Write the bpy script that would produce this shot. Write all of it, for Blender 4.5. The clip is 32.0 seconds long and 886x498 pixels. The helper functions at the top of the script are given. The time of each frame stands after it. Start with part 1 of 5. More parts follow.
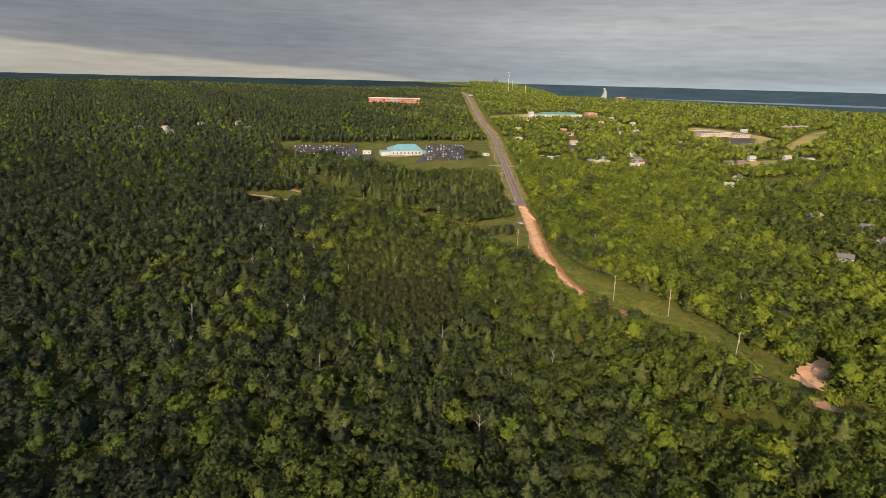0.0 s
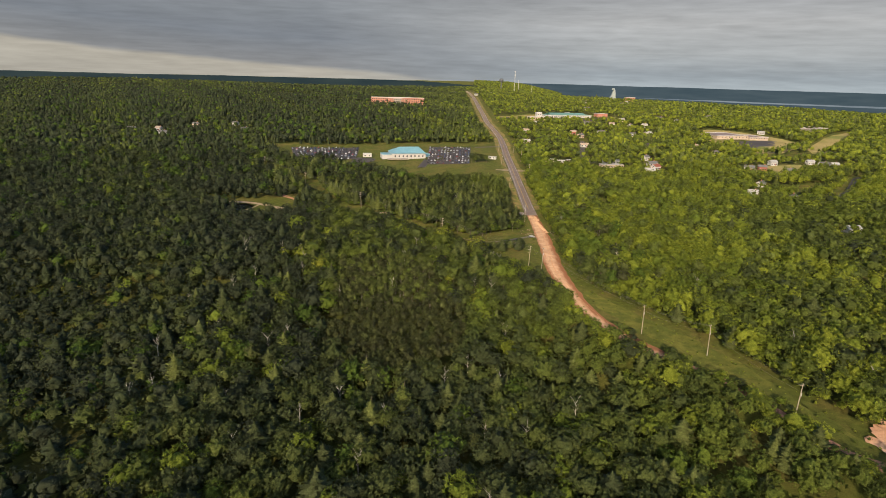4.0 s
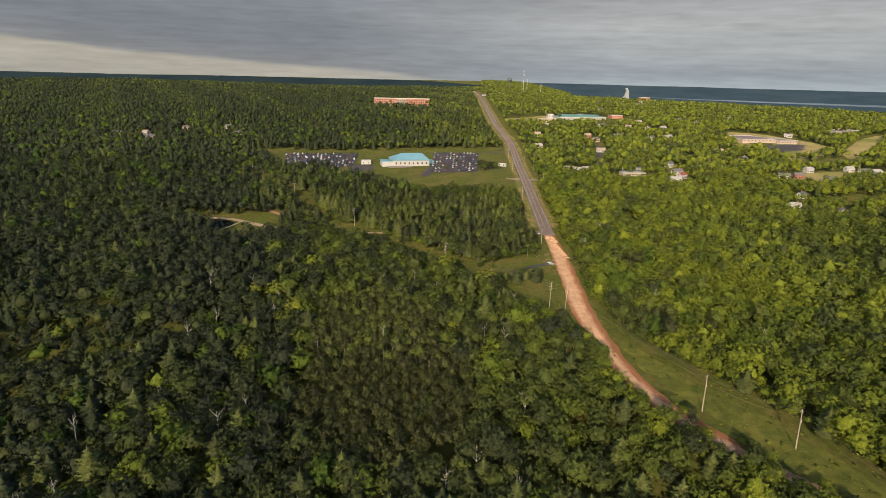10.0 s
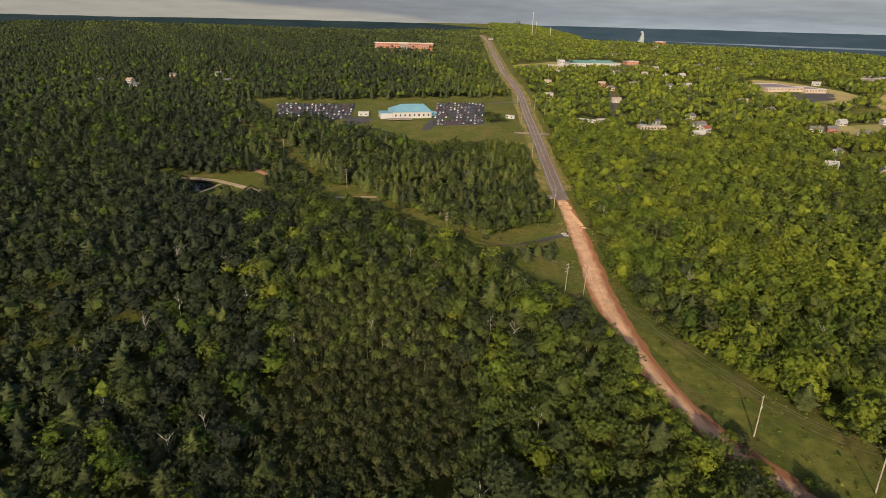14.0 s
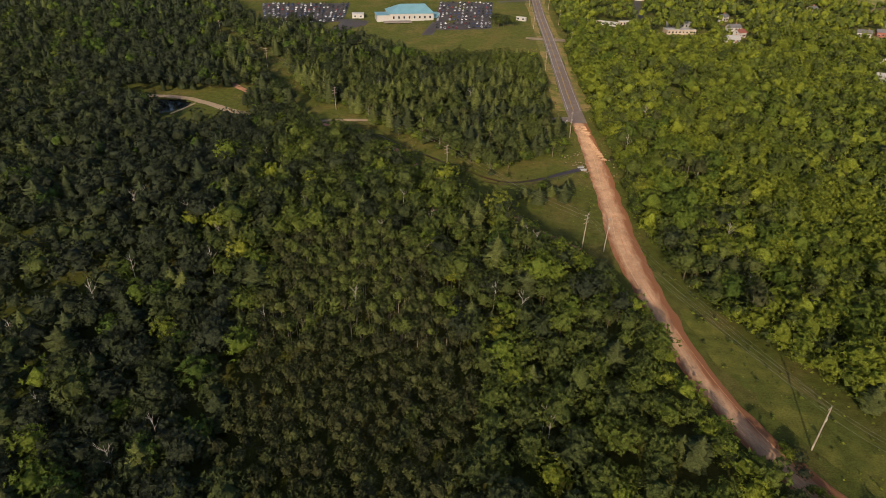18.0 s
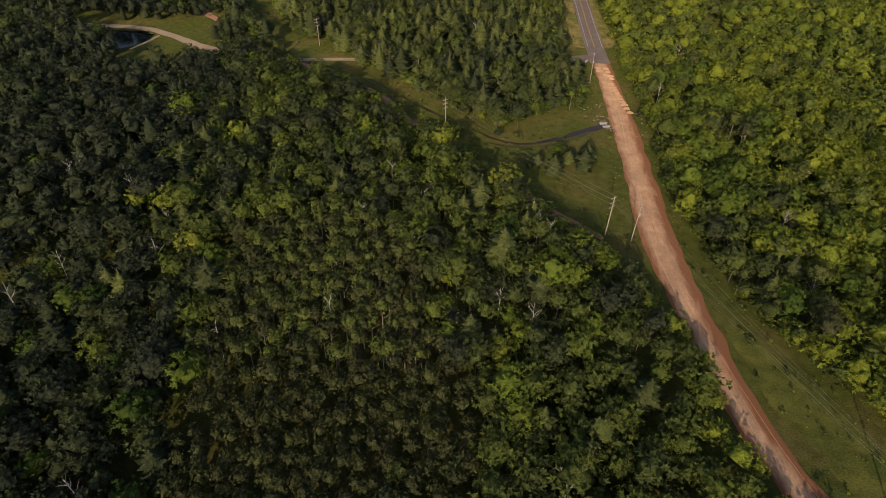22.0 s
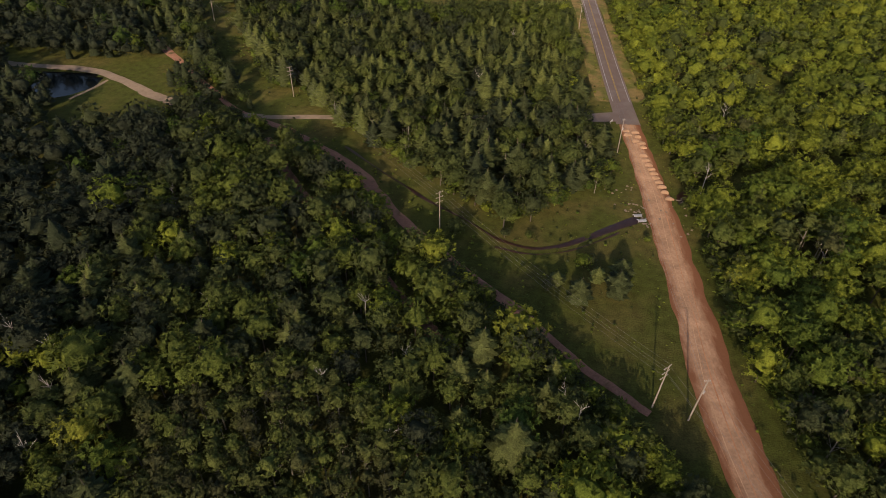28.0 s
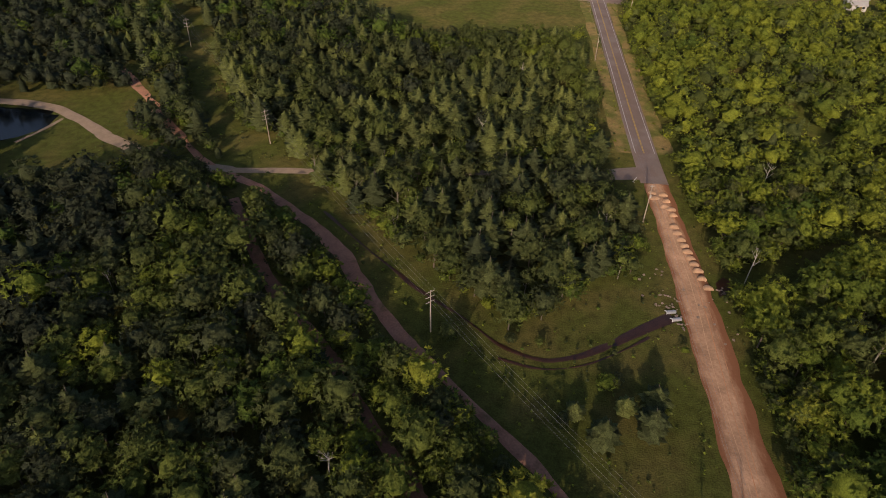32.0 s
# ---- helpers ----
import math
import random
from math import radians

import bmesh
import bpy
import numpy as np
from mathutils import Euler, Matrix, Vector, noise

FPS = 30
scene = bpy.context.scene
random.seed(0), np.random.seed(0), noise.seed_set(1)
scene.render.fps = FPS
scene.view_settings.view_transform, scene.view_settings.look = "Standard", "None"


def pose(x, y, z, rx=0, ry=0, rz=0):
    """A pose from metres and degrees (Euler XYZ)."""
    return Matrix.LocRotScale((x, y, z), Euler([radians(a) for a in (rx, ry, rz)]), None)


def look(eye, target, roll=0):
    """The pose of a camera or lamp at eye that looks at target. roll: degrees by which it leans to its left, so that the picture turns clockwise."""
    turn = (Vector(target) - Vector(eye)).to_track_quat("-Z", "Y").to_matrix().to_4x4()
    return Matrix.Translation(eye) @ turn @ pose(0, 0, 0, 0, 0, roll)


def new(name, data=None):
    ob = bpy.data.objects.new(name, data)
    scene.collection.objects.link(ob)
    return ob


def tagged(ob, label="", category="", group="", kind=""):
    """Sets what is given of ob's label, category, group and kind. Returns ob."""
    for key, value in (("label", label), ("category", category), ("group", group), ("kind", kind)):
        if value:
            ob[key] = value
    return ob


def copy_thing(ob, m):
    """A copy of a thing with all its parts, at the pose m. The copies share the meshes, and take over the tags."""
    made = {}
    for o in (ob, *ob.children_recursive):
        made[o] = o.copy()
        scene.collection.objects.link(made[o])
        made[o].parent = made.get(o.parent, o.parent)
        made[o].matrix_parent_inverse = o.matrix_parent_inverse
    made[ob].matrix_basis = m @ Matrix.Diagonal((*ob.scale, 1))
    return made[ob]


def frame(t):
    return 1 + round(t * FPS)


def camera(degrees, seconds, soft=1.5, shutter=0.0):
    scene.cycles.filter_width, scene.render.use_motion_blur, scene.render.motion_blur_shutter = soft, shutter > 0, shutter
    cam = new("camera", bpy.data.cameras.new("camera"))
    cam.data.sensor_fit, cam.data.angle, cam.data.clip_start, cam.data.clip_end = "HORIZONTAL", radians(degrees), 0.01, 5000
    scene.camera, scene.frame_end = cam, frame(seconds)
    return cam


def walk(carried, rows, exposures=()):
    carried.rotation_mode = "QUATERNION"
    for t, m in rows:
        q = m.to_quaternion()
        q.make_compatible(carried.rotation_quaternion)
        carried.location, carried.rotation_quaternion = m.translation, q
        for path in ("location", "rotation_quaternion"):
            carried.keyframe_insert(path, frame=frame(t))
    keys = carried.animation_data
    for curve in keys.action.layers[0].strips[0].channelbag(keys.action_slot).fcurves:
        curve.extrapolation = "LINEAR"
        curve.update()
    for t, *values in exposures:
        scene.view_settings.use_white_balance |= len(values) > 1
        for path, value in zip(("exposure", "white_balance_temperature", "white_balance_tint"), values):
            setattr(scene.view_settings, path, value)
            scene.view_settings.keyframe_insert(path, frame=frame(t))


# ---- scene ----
cam = camera(72.7, 32.0, soft=0.6)
PATH = [
    (0, (3.529, -2.997, 108.433), (3.572, -1.074, 107.886), 1.4),
    (0.5, (3.743, 2.3, 108.402), (3.784, 4.223, 107.854), 1.4),
    (1, (3.869, 7.611, 108.388), (3.909, 9.534, 107.839), 1.4),
    (1.5, (3.979, 12.839, 108.401), (4.017, 14.761, 107.851), 1.4),
    (2, (4.017, 17.997, 108.34), (4.055, 19.919, 107.789), 1.4),
    (2.5, (4.259, 23.135, 108.276), (4.294, 25.058, 107.726), 1.4),
    (3, (4.433, 28.271, 108.293), (4.465, 30.193, 107.743), 1.4),
    (3.5, (4.515, 33.244, 108.335), (4.546, 35.167, 107.785), 1.5),
    (5.5, (5.006, 52.962, 108.88), (5.029, 54.884, 108.328), 1.5),
    (6, (4.842, 57.612, 108.955), (4.863, 59.534, 108.402), 1.5),
    (6.5, (4.355, 62.555, 109.052), (4.378, 64.477, 108.5), 1.7),
    (7, (4.289, 67.894, 109.02), (4.311, 69.816, 108.469), 1.8),
    (7.5, (4.821, 73.582, 108.964), (4.84, 75.505, 108.413), 1.8),
    (8, (5.426, 79.518, 109.03), (5.443, 81.441, 108.479), 1.7),
    (8.5, (5.905, 85.415, 109.156), (5.919, 87.338, 108.605), 1.6),
    (9, (6.283, 91.13, 109.136), (6.295, 93.053, 108.584), 1.5),
    (9.5, (6.702, 96.615, 109.07), (6.71, 98.537, 108.519), 1.5),
    (10, (7.028, 102.002, 109.046), (7.034, 103.925, 108.494), 1.4),
    (10.5, (7.352, 107.123, 109.036), (7.354, 109.046, 108.485), 1.4),
    (11, (7.433, 112.449, 108.952), (7.435, 114.371, 108.401), 1.4),
    (11.5, (7.8, 117.784, 108.86), (7.8, 119.706, 108.309), 1.4),
    (12, (8.105, 123.179, 108.867), (8.103, 125.097, 108.301), 1.3),
    (12.5, (8.428, 128.616, 108.885), (8.424, 130.523, 108.281), 1.4),
    (13, (8.748, 133.846, 108.892), (8.742, 135.74, 108.251), 1.4),
    (13.5, (8.883, 139.234, 108.96), (8.877, 141.115, 108.282), 1.4),
    (14, (9.202, 144.697, 108.873), (9.195, 146.565, 108.158), 1.4),
    (14.5, (9.579, 149.76, 108.829), (9.571, 151.614, 108.078), 1.4),
    (16.5, (10.404, 170.813, 109.269), (10.393, 172.6, 108.371), 1.5),
    (17, (10.774, 175.753, 109.484), (10.76, 177.522, 108.551), 1.4),
    (17.5, (11.399, 180.822, 109.933), (11.384, 182.571, 108.964), 1.4),
    (18, (11.741, 185.97, 110.193), (11.722, 187.699, 109.188), 1.3),
    (18.5, (12.044, 191.28, 110.211), (12.026, 192.989, 109.172), 1.3),
    (19, (12.225, 196.651, 110.075), (12.206, 198.338, 109.002), 1.3),
    (19.5, (12.542, 202.099, 109.923), (12.521, 203.766, 108.818), 1.3),
    (20, (12.844, 207.513, 109.874), (12.82, 209.157, 108.735), 1.3),
    (20.5, (12.882, 212.957, 109.846), (12.858, 214.577, 108.675), 1.4),
    (21, (13.036, 218.413, 109.675), (13.013, 220.01, 108.471), 1.4),
    (21.5, (13.521, 223.8, 109.501), (13.495, 225.379, 108.273), 1.4),
    (22, (13.722, 229.147, 109.358), (13.695, 230.726, 108.13), 1.4),
    (22.5, (13.734, 234.459, 109.064), (13.705, 236.039, 107.838), 1.4),
    (23, (13.694, 239.891, 108.807), (13.666, 241.473, 107.582), 1.4),
    (23.5, (13.753, 245.282, 108.728), (13.725, 246.864, 107.505), 1.5),
    (24, (13.932, 250.398, 108.891), (13.902, 251.979, 107.668), 1.4),
    (24.5, (13.923, 255.371, 109.269), (13.894, 256.952, 108.043), 1.6),
    (25, (13.738, 260.54, 109.591), (13.709, 262.12, 108.366), 1.6),
    (25.5, (13.677, 265.946, 109.882), (13.648, 267.525, 108.655), 1.6),
    (27.5, (14.267, 287.256, 110.478), (14.234, 288.834, 109.249), 1.8),
    (28, (14.46, 292.567, 110.667), (14.426, 294.144, 109.438), 1.8),
    (28.5, (14.781, 297.844, 110.76), (14.744, 299.421, 109.531), 1.9),
    (29, (14.954, 302.995, 110.549), (14.916, 304.575, 109.323), 1.9),
    (29.5, (15.103, 308.459, 110.606), (15.063, 310.039, 109.381), 2.0),
    (30, (15.249, 313.85, 110.697), (15.207, 315.43, 109.473), 2.1),
    (30.5, (15.553, 319.366, 110.919), (15.508, 320.945, 109.693), 2.0),
    (31, (15.815, 324.961, 111.09), (15.767, 326.539, 109.862), 2.0),
    (31.5, (15.909, 330.38, 111.218), (15.86, 331.958, 109.99), 2.1),
    (32, (15.508, 335.562, 111.32), (15.461, 337.14, 110.093), 2.3),
]
walk(cam, [(t, look(eye, target, roll)) for t, eye, target, roll in PATH],
     [(0, 0.45, 6500, 10), (6, 0.36, 6500, 10), (11.5, 0.32, 6500, 10), (17, 0.1, 6500, 12), (24, -0.09, 6500, 15), (32, -0.17, 6500, 22)])

# ---- light ----
SUN_AZ, SUN_EL = radians(194.5), radians(20)
world = bpy.data.worlds.new("sky")
scene.world = world
world.use_nodes = True
wn = world.node_tree
sky = wn.nodes.new("ShaderNodeTexSky")
sky.sky_type, sky.sun_disc, sky.sun_elevation, sky.sun_rotation = "NISHITA", False, SUN_EL, SUN_AZ
sky.dust_density = 2.0
wn.links.new(sky.outputs[0], wn.nodes["Background"].inputs[0])
wn.nodes["Background"].inputs[1].default_value = 0.15
sun = new("sun", bpy.data.lights.new("sun", "SUN"))
sun.data.energy, sun.data.angle, sun.data.color = 3.5, radians(0.6), (1.0, 0.80, 0.56)
toward = Vector((math.sin(SUN_AZ) * math.cos(SUN_EL), math.cos(SUN_AZ) * math.cos(SUN_EL), math.sin(SUN_EL)))
sun.matrix_world = look(toward * 800, (0, 0, 0))


# ---- small tools ----
def fast_mesh(name, verts, quads, mat, tint=None, smooth=False, normals=None):
    """A mesh of quads (or triangles) from numpy arrays."""
    me = bpy.data.meshes.new(name)
    n, k = quads.shape
    me.vertices.add(len(verts))
    me.vertices.foreach_set("co", np.ascontiguousarray(verts, dtype=np.float32).ravel())
    me.loops.add(n * k)
    me.loops.foreach_set("vertex_index", np.ascontiguousarray(quads, dtype=np.int32).ravel())
    me.polygons.add(n)
    me.polygons.foreach_set("loop_start", np.arange(0, n * k, k, dtype=np.int32))
    me.polygons.foreach_set("loop_total", np.full(n, k, dtype=np.int32))
    if smooth:
        me.polygons.foreach_set("use_smooth", np.ones(n, dtype=bool))
    if tint is not None:
        at = me.attributes.new("tint", "FLOAT", "POINT")
        at.data.foreach_set("value", np.ascontiguousarray(tint, dtype=np.float32))
    me.materials.append(mat)
    me.update(calc_edges=True)
    if normals is not None:
        me.normals_split_custom_set_from_vertices(np.ascontiguousarray(normals, dtype=np.float32))
    return me


def part(name, bm, material, parent, label="", category=""):
    """Links a bmesh as one mesh object under a thing or a part."""
    me = bpy.data.meshes.new(name)
    bm.normal_update()
    bm.to_mesh(me)
    bm.free()
    me.materials.append(material)
    ob = new(name, me)
    ob.parent = parent
    return tagged(ob, label, category)


def thing(name, m, label, category, group="", kind=""):
    ob = new(name)
    ob.empty_display_size = 0.5
    ob.matrix_basis = m
    return tagged(ob, label, category, group, kind)


def box(bm, x0, y0, z0, x1, y1, z1, bevel=0.0):
    r = bmesh.ops.create_cube(bm, size=1.0, matrix=Matrix.Translation(((x0 + x1) / 2, (y0 + y1) / 2, (z0 + z1) / 2)) @ Matrix.Diagonal((x1 - x0, y1 - y0, z1 - z0, 1)))
    if bevel:
        es = list({e for v in r["verts"] for e in v.link_edges})
        bmesh.ops.bevel(bm, geom=es, offset=bevel, segments=1, affect="EDGES")
    return bm


def rod(bm, a, b, r0, r1=None, n=6):
    """A tapered rod from a to b."""
    a, b = Vector(a), Vector(b)
    r1 = r0 if r1 is None else r1
    m = Matrix.Translation((a + b) / 2) @ (b - a).to_track_quat("Z", "Y").to_matrix().to_4x4()
    bmesh.ops.create_cone(bm, cap_ends=True, segments=n, radius1=r0, radius2=r1, depth=(b - a).length, matrix=m)
    return bm


# ---- materials ----
def material(name, colour, rough=0.8, metal=0.0, vary=0.25, scale=1.0, fine=8.0, bump=0.0, spec=0.3, second=None, mix_scale=0.2, mix_at=0.5):
    """A rough surface with stains at two scales, and a second colour in patches."""
    m = bpy.data.materials.new(name)
    m.use_nodes = True
    t = m.node_tree
    p = t.nodes["Principled BSDF"]
    p.inputs["Roughness"].default_value, p.inputs["Metallic"].default_value = rough, metal
    p.inputs["Specular IOR Level"].default_value = spec
    p.inputs["Diffuse Roughness"].default_value = 1.0 if rough > 0.9 else 0.0
    geo = t.nodes.new("ShaderNodeTexCoord")
    n1 = t.nodes.new("ShaderNodeTexNoise")
    n1.inputs["Scale"].default_value, n1.inputs["Detail"].default_value = scale, 5
    n2 = t.nodes.new("ShaderNodeTexNoise")
    n2.inputs["Scale"].default_value, n2.inputs["Detail"].default_value = fine, 3
    pos = t.nodes.new("ShaderNodeNewGeometry")
    for n in (n1, n2):
        t.links.new(pos.outputs["Position"], n.inputs["Vector"])
    add = t.nodes.new("ShaderNodeMath")
    add.operation = "ADD"
    t.links.new(n1.outputs[0], add.inputs[0])
    t.links.new(n2.outputs[0], add.inputs[1])
    ramp = t.nodes.new("ShaderNodeMapRange")
    ramp.inputs[1].default_value, ramp.inputs[2].default_value = 0.65, 1.35
    ramp.inputs[3].default_value, ramp.inputs[4].default_value = 1 - vary, 1 + vary
    t.links.new(add.outputs[0], ramp.inputs[0])
    base = t.nodes.new("ShaderNodeMix")
    base.data_type = "RGBA"
    base.inputs[6].default_value = (*colour, 1)
    base.inputs[7].default_value = (*(second or colour), 1)
    base.inputs[0].default_value = 0
    if second:
        n3 = t.nodes.new("ShaderNodeTexNoise")
        n3.inputs["Scale"].default_value, n3.inputs["Detail"].default_value = mix_scale, 6
        t.links.new(pos.outputs["Position"], n3.inputs["Vector"])
        step = t.nodes.new("ShaderNodeMapRange")
        step.inputs[1].default_value, step.inputs[2].default_value = mix_at - 0.08, mix_at + 0.08
        t.links.new(n3.outputs[0], step.inputs[0])
        t.links.new(step.outputs[0], base.inputs[0])
    mul = t.nodes.new("ShaderNodeVectorMath")
    mul.operation = "SCALE"
    t.links.new(base.outputs[2], mul.inputs[0])
    t.links.new(ramp.outputs[0], mul.inputs["Scale"])
    t.links.new(mul.outputs[0], p.inputs["Base Color"])
    if bump:
        b = t.nodes.new("ShaderNodeBump")
        b.inputs["Strength"].default_value, b.inputs["Distance"].default_value = 0.8, bump
        t.links.new(add.outputs[0], b.inputs["Height"])
        t.links.new(b.outputs[0], p.inputs["Normal"])
    return m


def leaves(name, dark, light, joined):
    """Foliage: each tree has its own tone, by its object or by a number that also holds painted light and shade."""
    m = bpy.data.materials.new(name)
    m.use_nodes = True
    t = m.node_tree
    p = t.nodes["Principled BSDF"]
    p.inputs["Roughness"].default_value, p.inputs["Specular IOR Level"].default_value, p.inputs["Diffuse Roughness"].default_value = 0.7, 0.12, 0.3
    if joined:
        src = t.nodes.new("ShaderNodeAttribute")
        src.attribute_name = "tint"
        out = src.outputs["Fac"]
    else:
        src = t.nodes.new("ShaderNodeObjectInfo")
        out = src.outputs["Random"]
    mix = t.nodes.new("ShaderNodeMix")
    mix.data_type = "RGBA"
    mix.inputs[6].default_value, mix.inputs[7].default_value = (*dark, 1), (*light, 1)
    t.links.new(out, mix.inputs[0])
    isl = t.nodes.new("ShaderNodeNewGeometry")
    ramp = t.nodes.new("ShaderNodeMapRange")
    ramp.inputs[3].default_value, ramp.inputs[4].default_value = 0.72, 1.26
    t.links.new(isl.outputs["Random Per Island"], ramp.inputs[0])
    leaf = t.nodes.new("ShaderNodeTexNoise")
    leaf.inputs["Scale"].default_value, leaf.inputs["Detail"].default_value, leaf.inputs["Roughness"].default_value = 2.4, 5, 0.8
    t.links.new(isl.outputs["Position"], leaf.inputs["Vector"])
    fleck = t.nodes.new("ShaderNodeMapRange")
    fleck.inputs[1].default_value, fleck.inputs[2].default_value = 0.34, 0.66
    fleck.inputs[3].default_value, fleck.inputs[4].default_value = 0.5, 1.45
    t.links.new(leaf.outputs[0], fleck.inputs[0])
    both = t.nodes.new("ShaderNodeMath")
    both.operation = "MULTIPLY"
    t.links.new(ramp.outputs[0], both.inputs[0])
    t.links.new(fleck.outputs[0], both.inputs[1])
    bump = t.nodes.new("ShaderNodeBump")
    bump.inputs["Strength"].default_value, bump.inputs["Distance"].default_value = 0.7, 0.5
    t.links.new(leaf.outputs[0], bump.inputs["Height"])
    t.links.new(bump.outputs[0], p.inputs["Normal"])
    mul = t.nodes.new("ShaderNodeVectorMath")
    mul.operation = "SCALE"
    t.links.new(mix.outputs[2], mul.inputs[0])
    t.links.new(both.outputs[0], mul.inputs["Scale"])
    t.links.new(mul.outputs[0], p.inputs["Base Color"])
    tr = t.nodes.new("ShaderNodeBsdfTranslucent")
    t.links.new(mul.outputs[0], tr.inputs["Color"])
    ms = t.nodes.new("ShaderNodeMixShader")
    ms.inputs[0].default_value = 0.2
    t.links.new(p.outputs[0], ms.inputs[1])
    t.links.new(tr.outputs[0], ms.inputs[2])
    t.links.new(ms.outputs[0], t.nodes["Material Output"].inputs["Surface"])
    return m


# hardwood and pine dark ends: bluish, with the look of shade painted in
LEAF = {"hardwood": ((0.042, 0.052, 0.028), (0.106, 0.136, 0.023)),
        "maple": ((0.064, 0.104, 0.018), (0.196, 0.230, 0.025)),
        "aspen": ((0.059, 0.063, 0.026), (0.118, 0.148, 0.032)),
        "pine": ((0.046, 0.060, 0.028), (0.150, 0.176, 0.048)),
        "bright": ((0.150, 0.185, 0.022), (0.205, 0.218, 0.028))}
LEAF_ONE = {k: leaves(k + "_foliage", a, b, False) for k, (a, b) in LEAF.items()}
LEAF_ALL = {k: leaves(k + "_forest_foliage", a, b, True) for k, (a, b) in LEAF.items()}
BARK = material("bark", (0.13, 0.105, 0.085), 0.9, vary=0.35, scale=2.0, fine=12)
ASPEN_BARK = material("aspen_bark", (0.21, 0.19, 0.155), 0.85, vary=0.3, scale=2.0, fine=10)
PALE_BARK = material("pale_bark", (0.34, 0.315, 0.275), 0.85, vary=0.3, scale=2.0, fine=10)
GRASS = material("meadow", (0.058, 0.068, 0.014), 0.95, vary=0.45, scale=0.35, fine=2.5, bump=0.25, spec=0.1, second=(0.084, 0.078, 0.022), mix_scale=0.06, mix_at=0.53)
DIRT = material("red_dirt", (0.40, 0.235, 0.145), 0.95, vary=0.22, scale=0.25, fine=1.6, bump=0.15, spec=0.1, second=(0.50, 0.325, 0.21), mix_scale=0.09, mix_at=0.5)
RED_SOIL = material("red_soil", (0.20, 0.085, 0.045), 0.95, vary=0.35, scale=0.4, fine=2.5, bump=0.2, spec=0.1, second=(0.30, 0.17, 0.10), mix_scale=0.25, mix_at=0.52)
SAND = material("loose_sand", (0.46, 0.30, 0.185), 0.95, vary=0.2, scale=0.8, fine=4, bump=0.1, spec=0.1)
VERGE = material("dry_verge", (0.165, 0.125, 0.052), 0.95, vary=0.35, scale=0.4, fine=2.5, bump=0.1, spec=0.1, second=(0.085, 0.092, 0.024), mix_scale=0.12, mix_at=0.52)
TRACK = material("old_track", (0.29, 0.155, 0.105), 0.95, vary=0.3, scale=0.3, fine=2, bump=0.12, spec=0.1, second=(0.10, 0.085, 0.04), mix_scale=0.2, mix_at=0.64)
LANE = material("gravel_lane", (0.245, 0.19, 0.138), 0.95, vary=0.2, scale=0.4, fine=3, bump=0.08, spec=0.1)
ASPHALT = material("asphalt", (0.245, 0.178, 0.138), 0.85, vary=0.15, scale=0.15, fine=2.0, bump=0.02, second=(0.275, 0.215, 0.175), mix_scale=0.12, mix_at=0.55)
LOT = material("car_park_asphalt", (0.085, 0.072, 0.066), 0.85, vary=0.25, scale=0.06, fine=0.8)
WHITE_LINE = material("white_road_paint", (0.60, 0.56, 0.52), 0.7, vary=0.25, scale=0.6, fine=4)
YELLOW_LINE = material("yellow_road_paint", (0.58, 0.38, 0.09), 0.7, vary=0.25, scale=0.6, fine=4)
WOODP = material("weathered_pole_wood", (0.36, 0.30, 0.24), 0.85, vary=0.25, scale=1.5, fine=9)
WIRE = material("aluminium_wire", (0.22, 0.21, 0.20), 0.5, metal=0.4, vary=0.1)
INSUL = material("grey_insulator", (0.45, 0.43, 0.41), 0.4, vary=0.1)
STREAM = material("brown_stream", (0.045, 0.020, 0.012), 0.35, vary=0.4, scale=0.5, fine=3)
STEEL = material("corrugated_steel", (0.50, 0.50, 0.50), 0.45, metal=0.6, vary=0.2, scale=2, fine=10)
ROCK = material("rubble", (0.24, 0.185, 0.145), 0.9, vary=0.35, scale=1.5, fine=8)


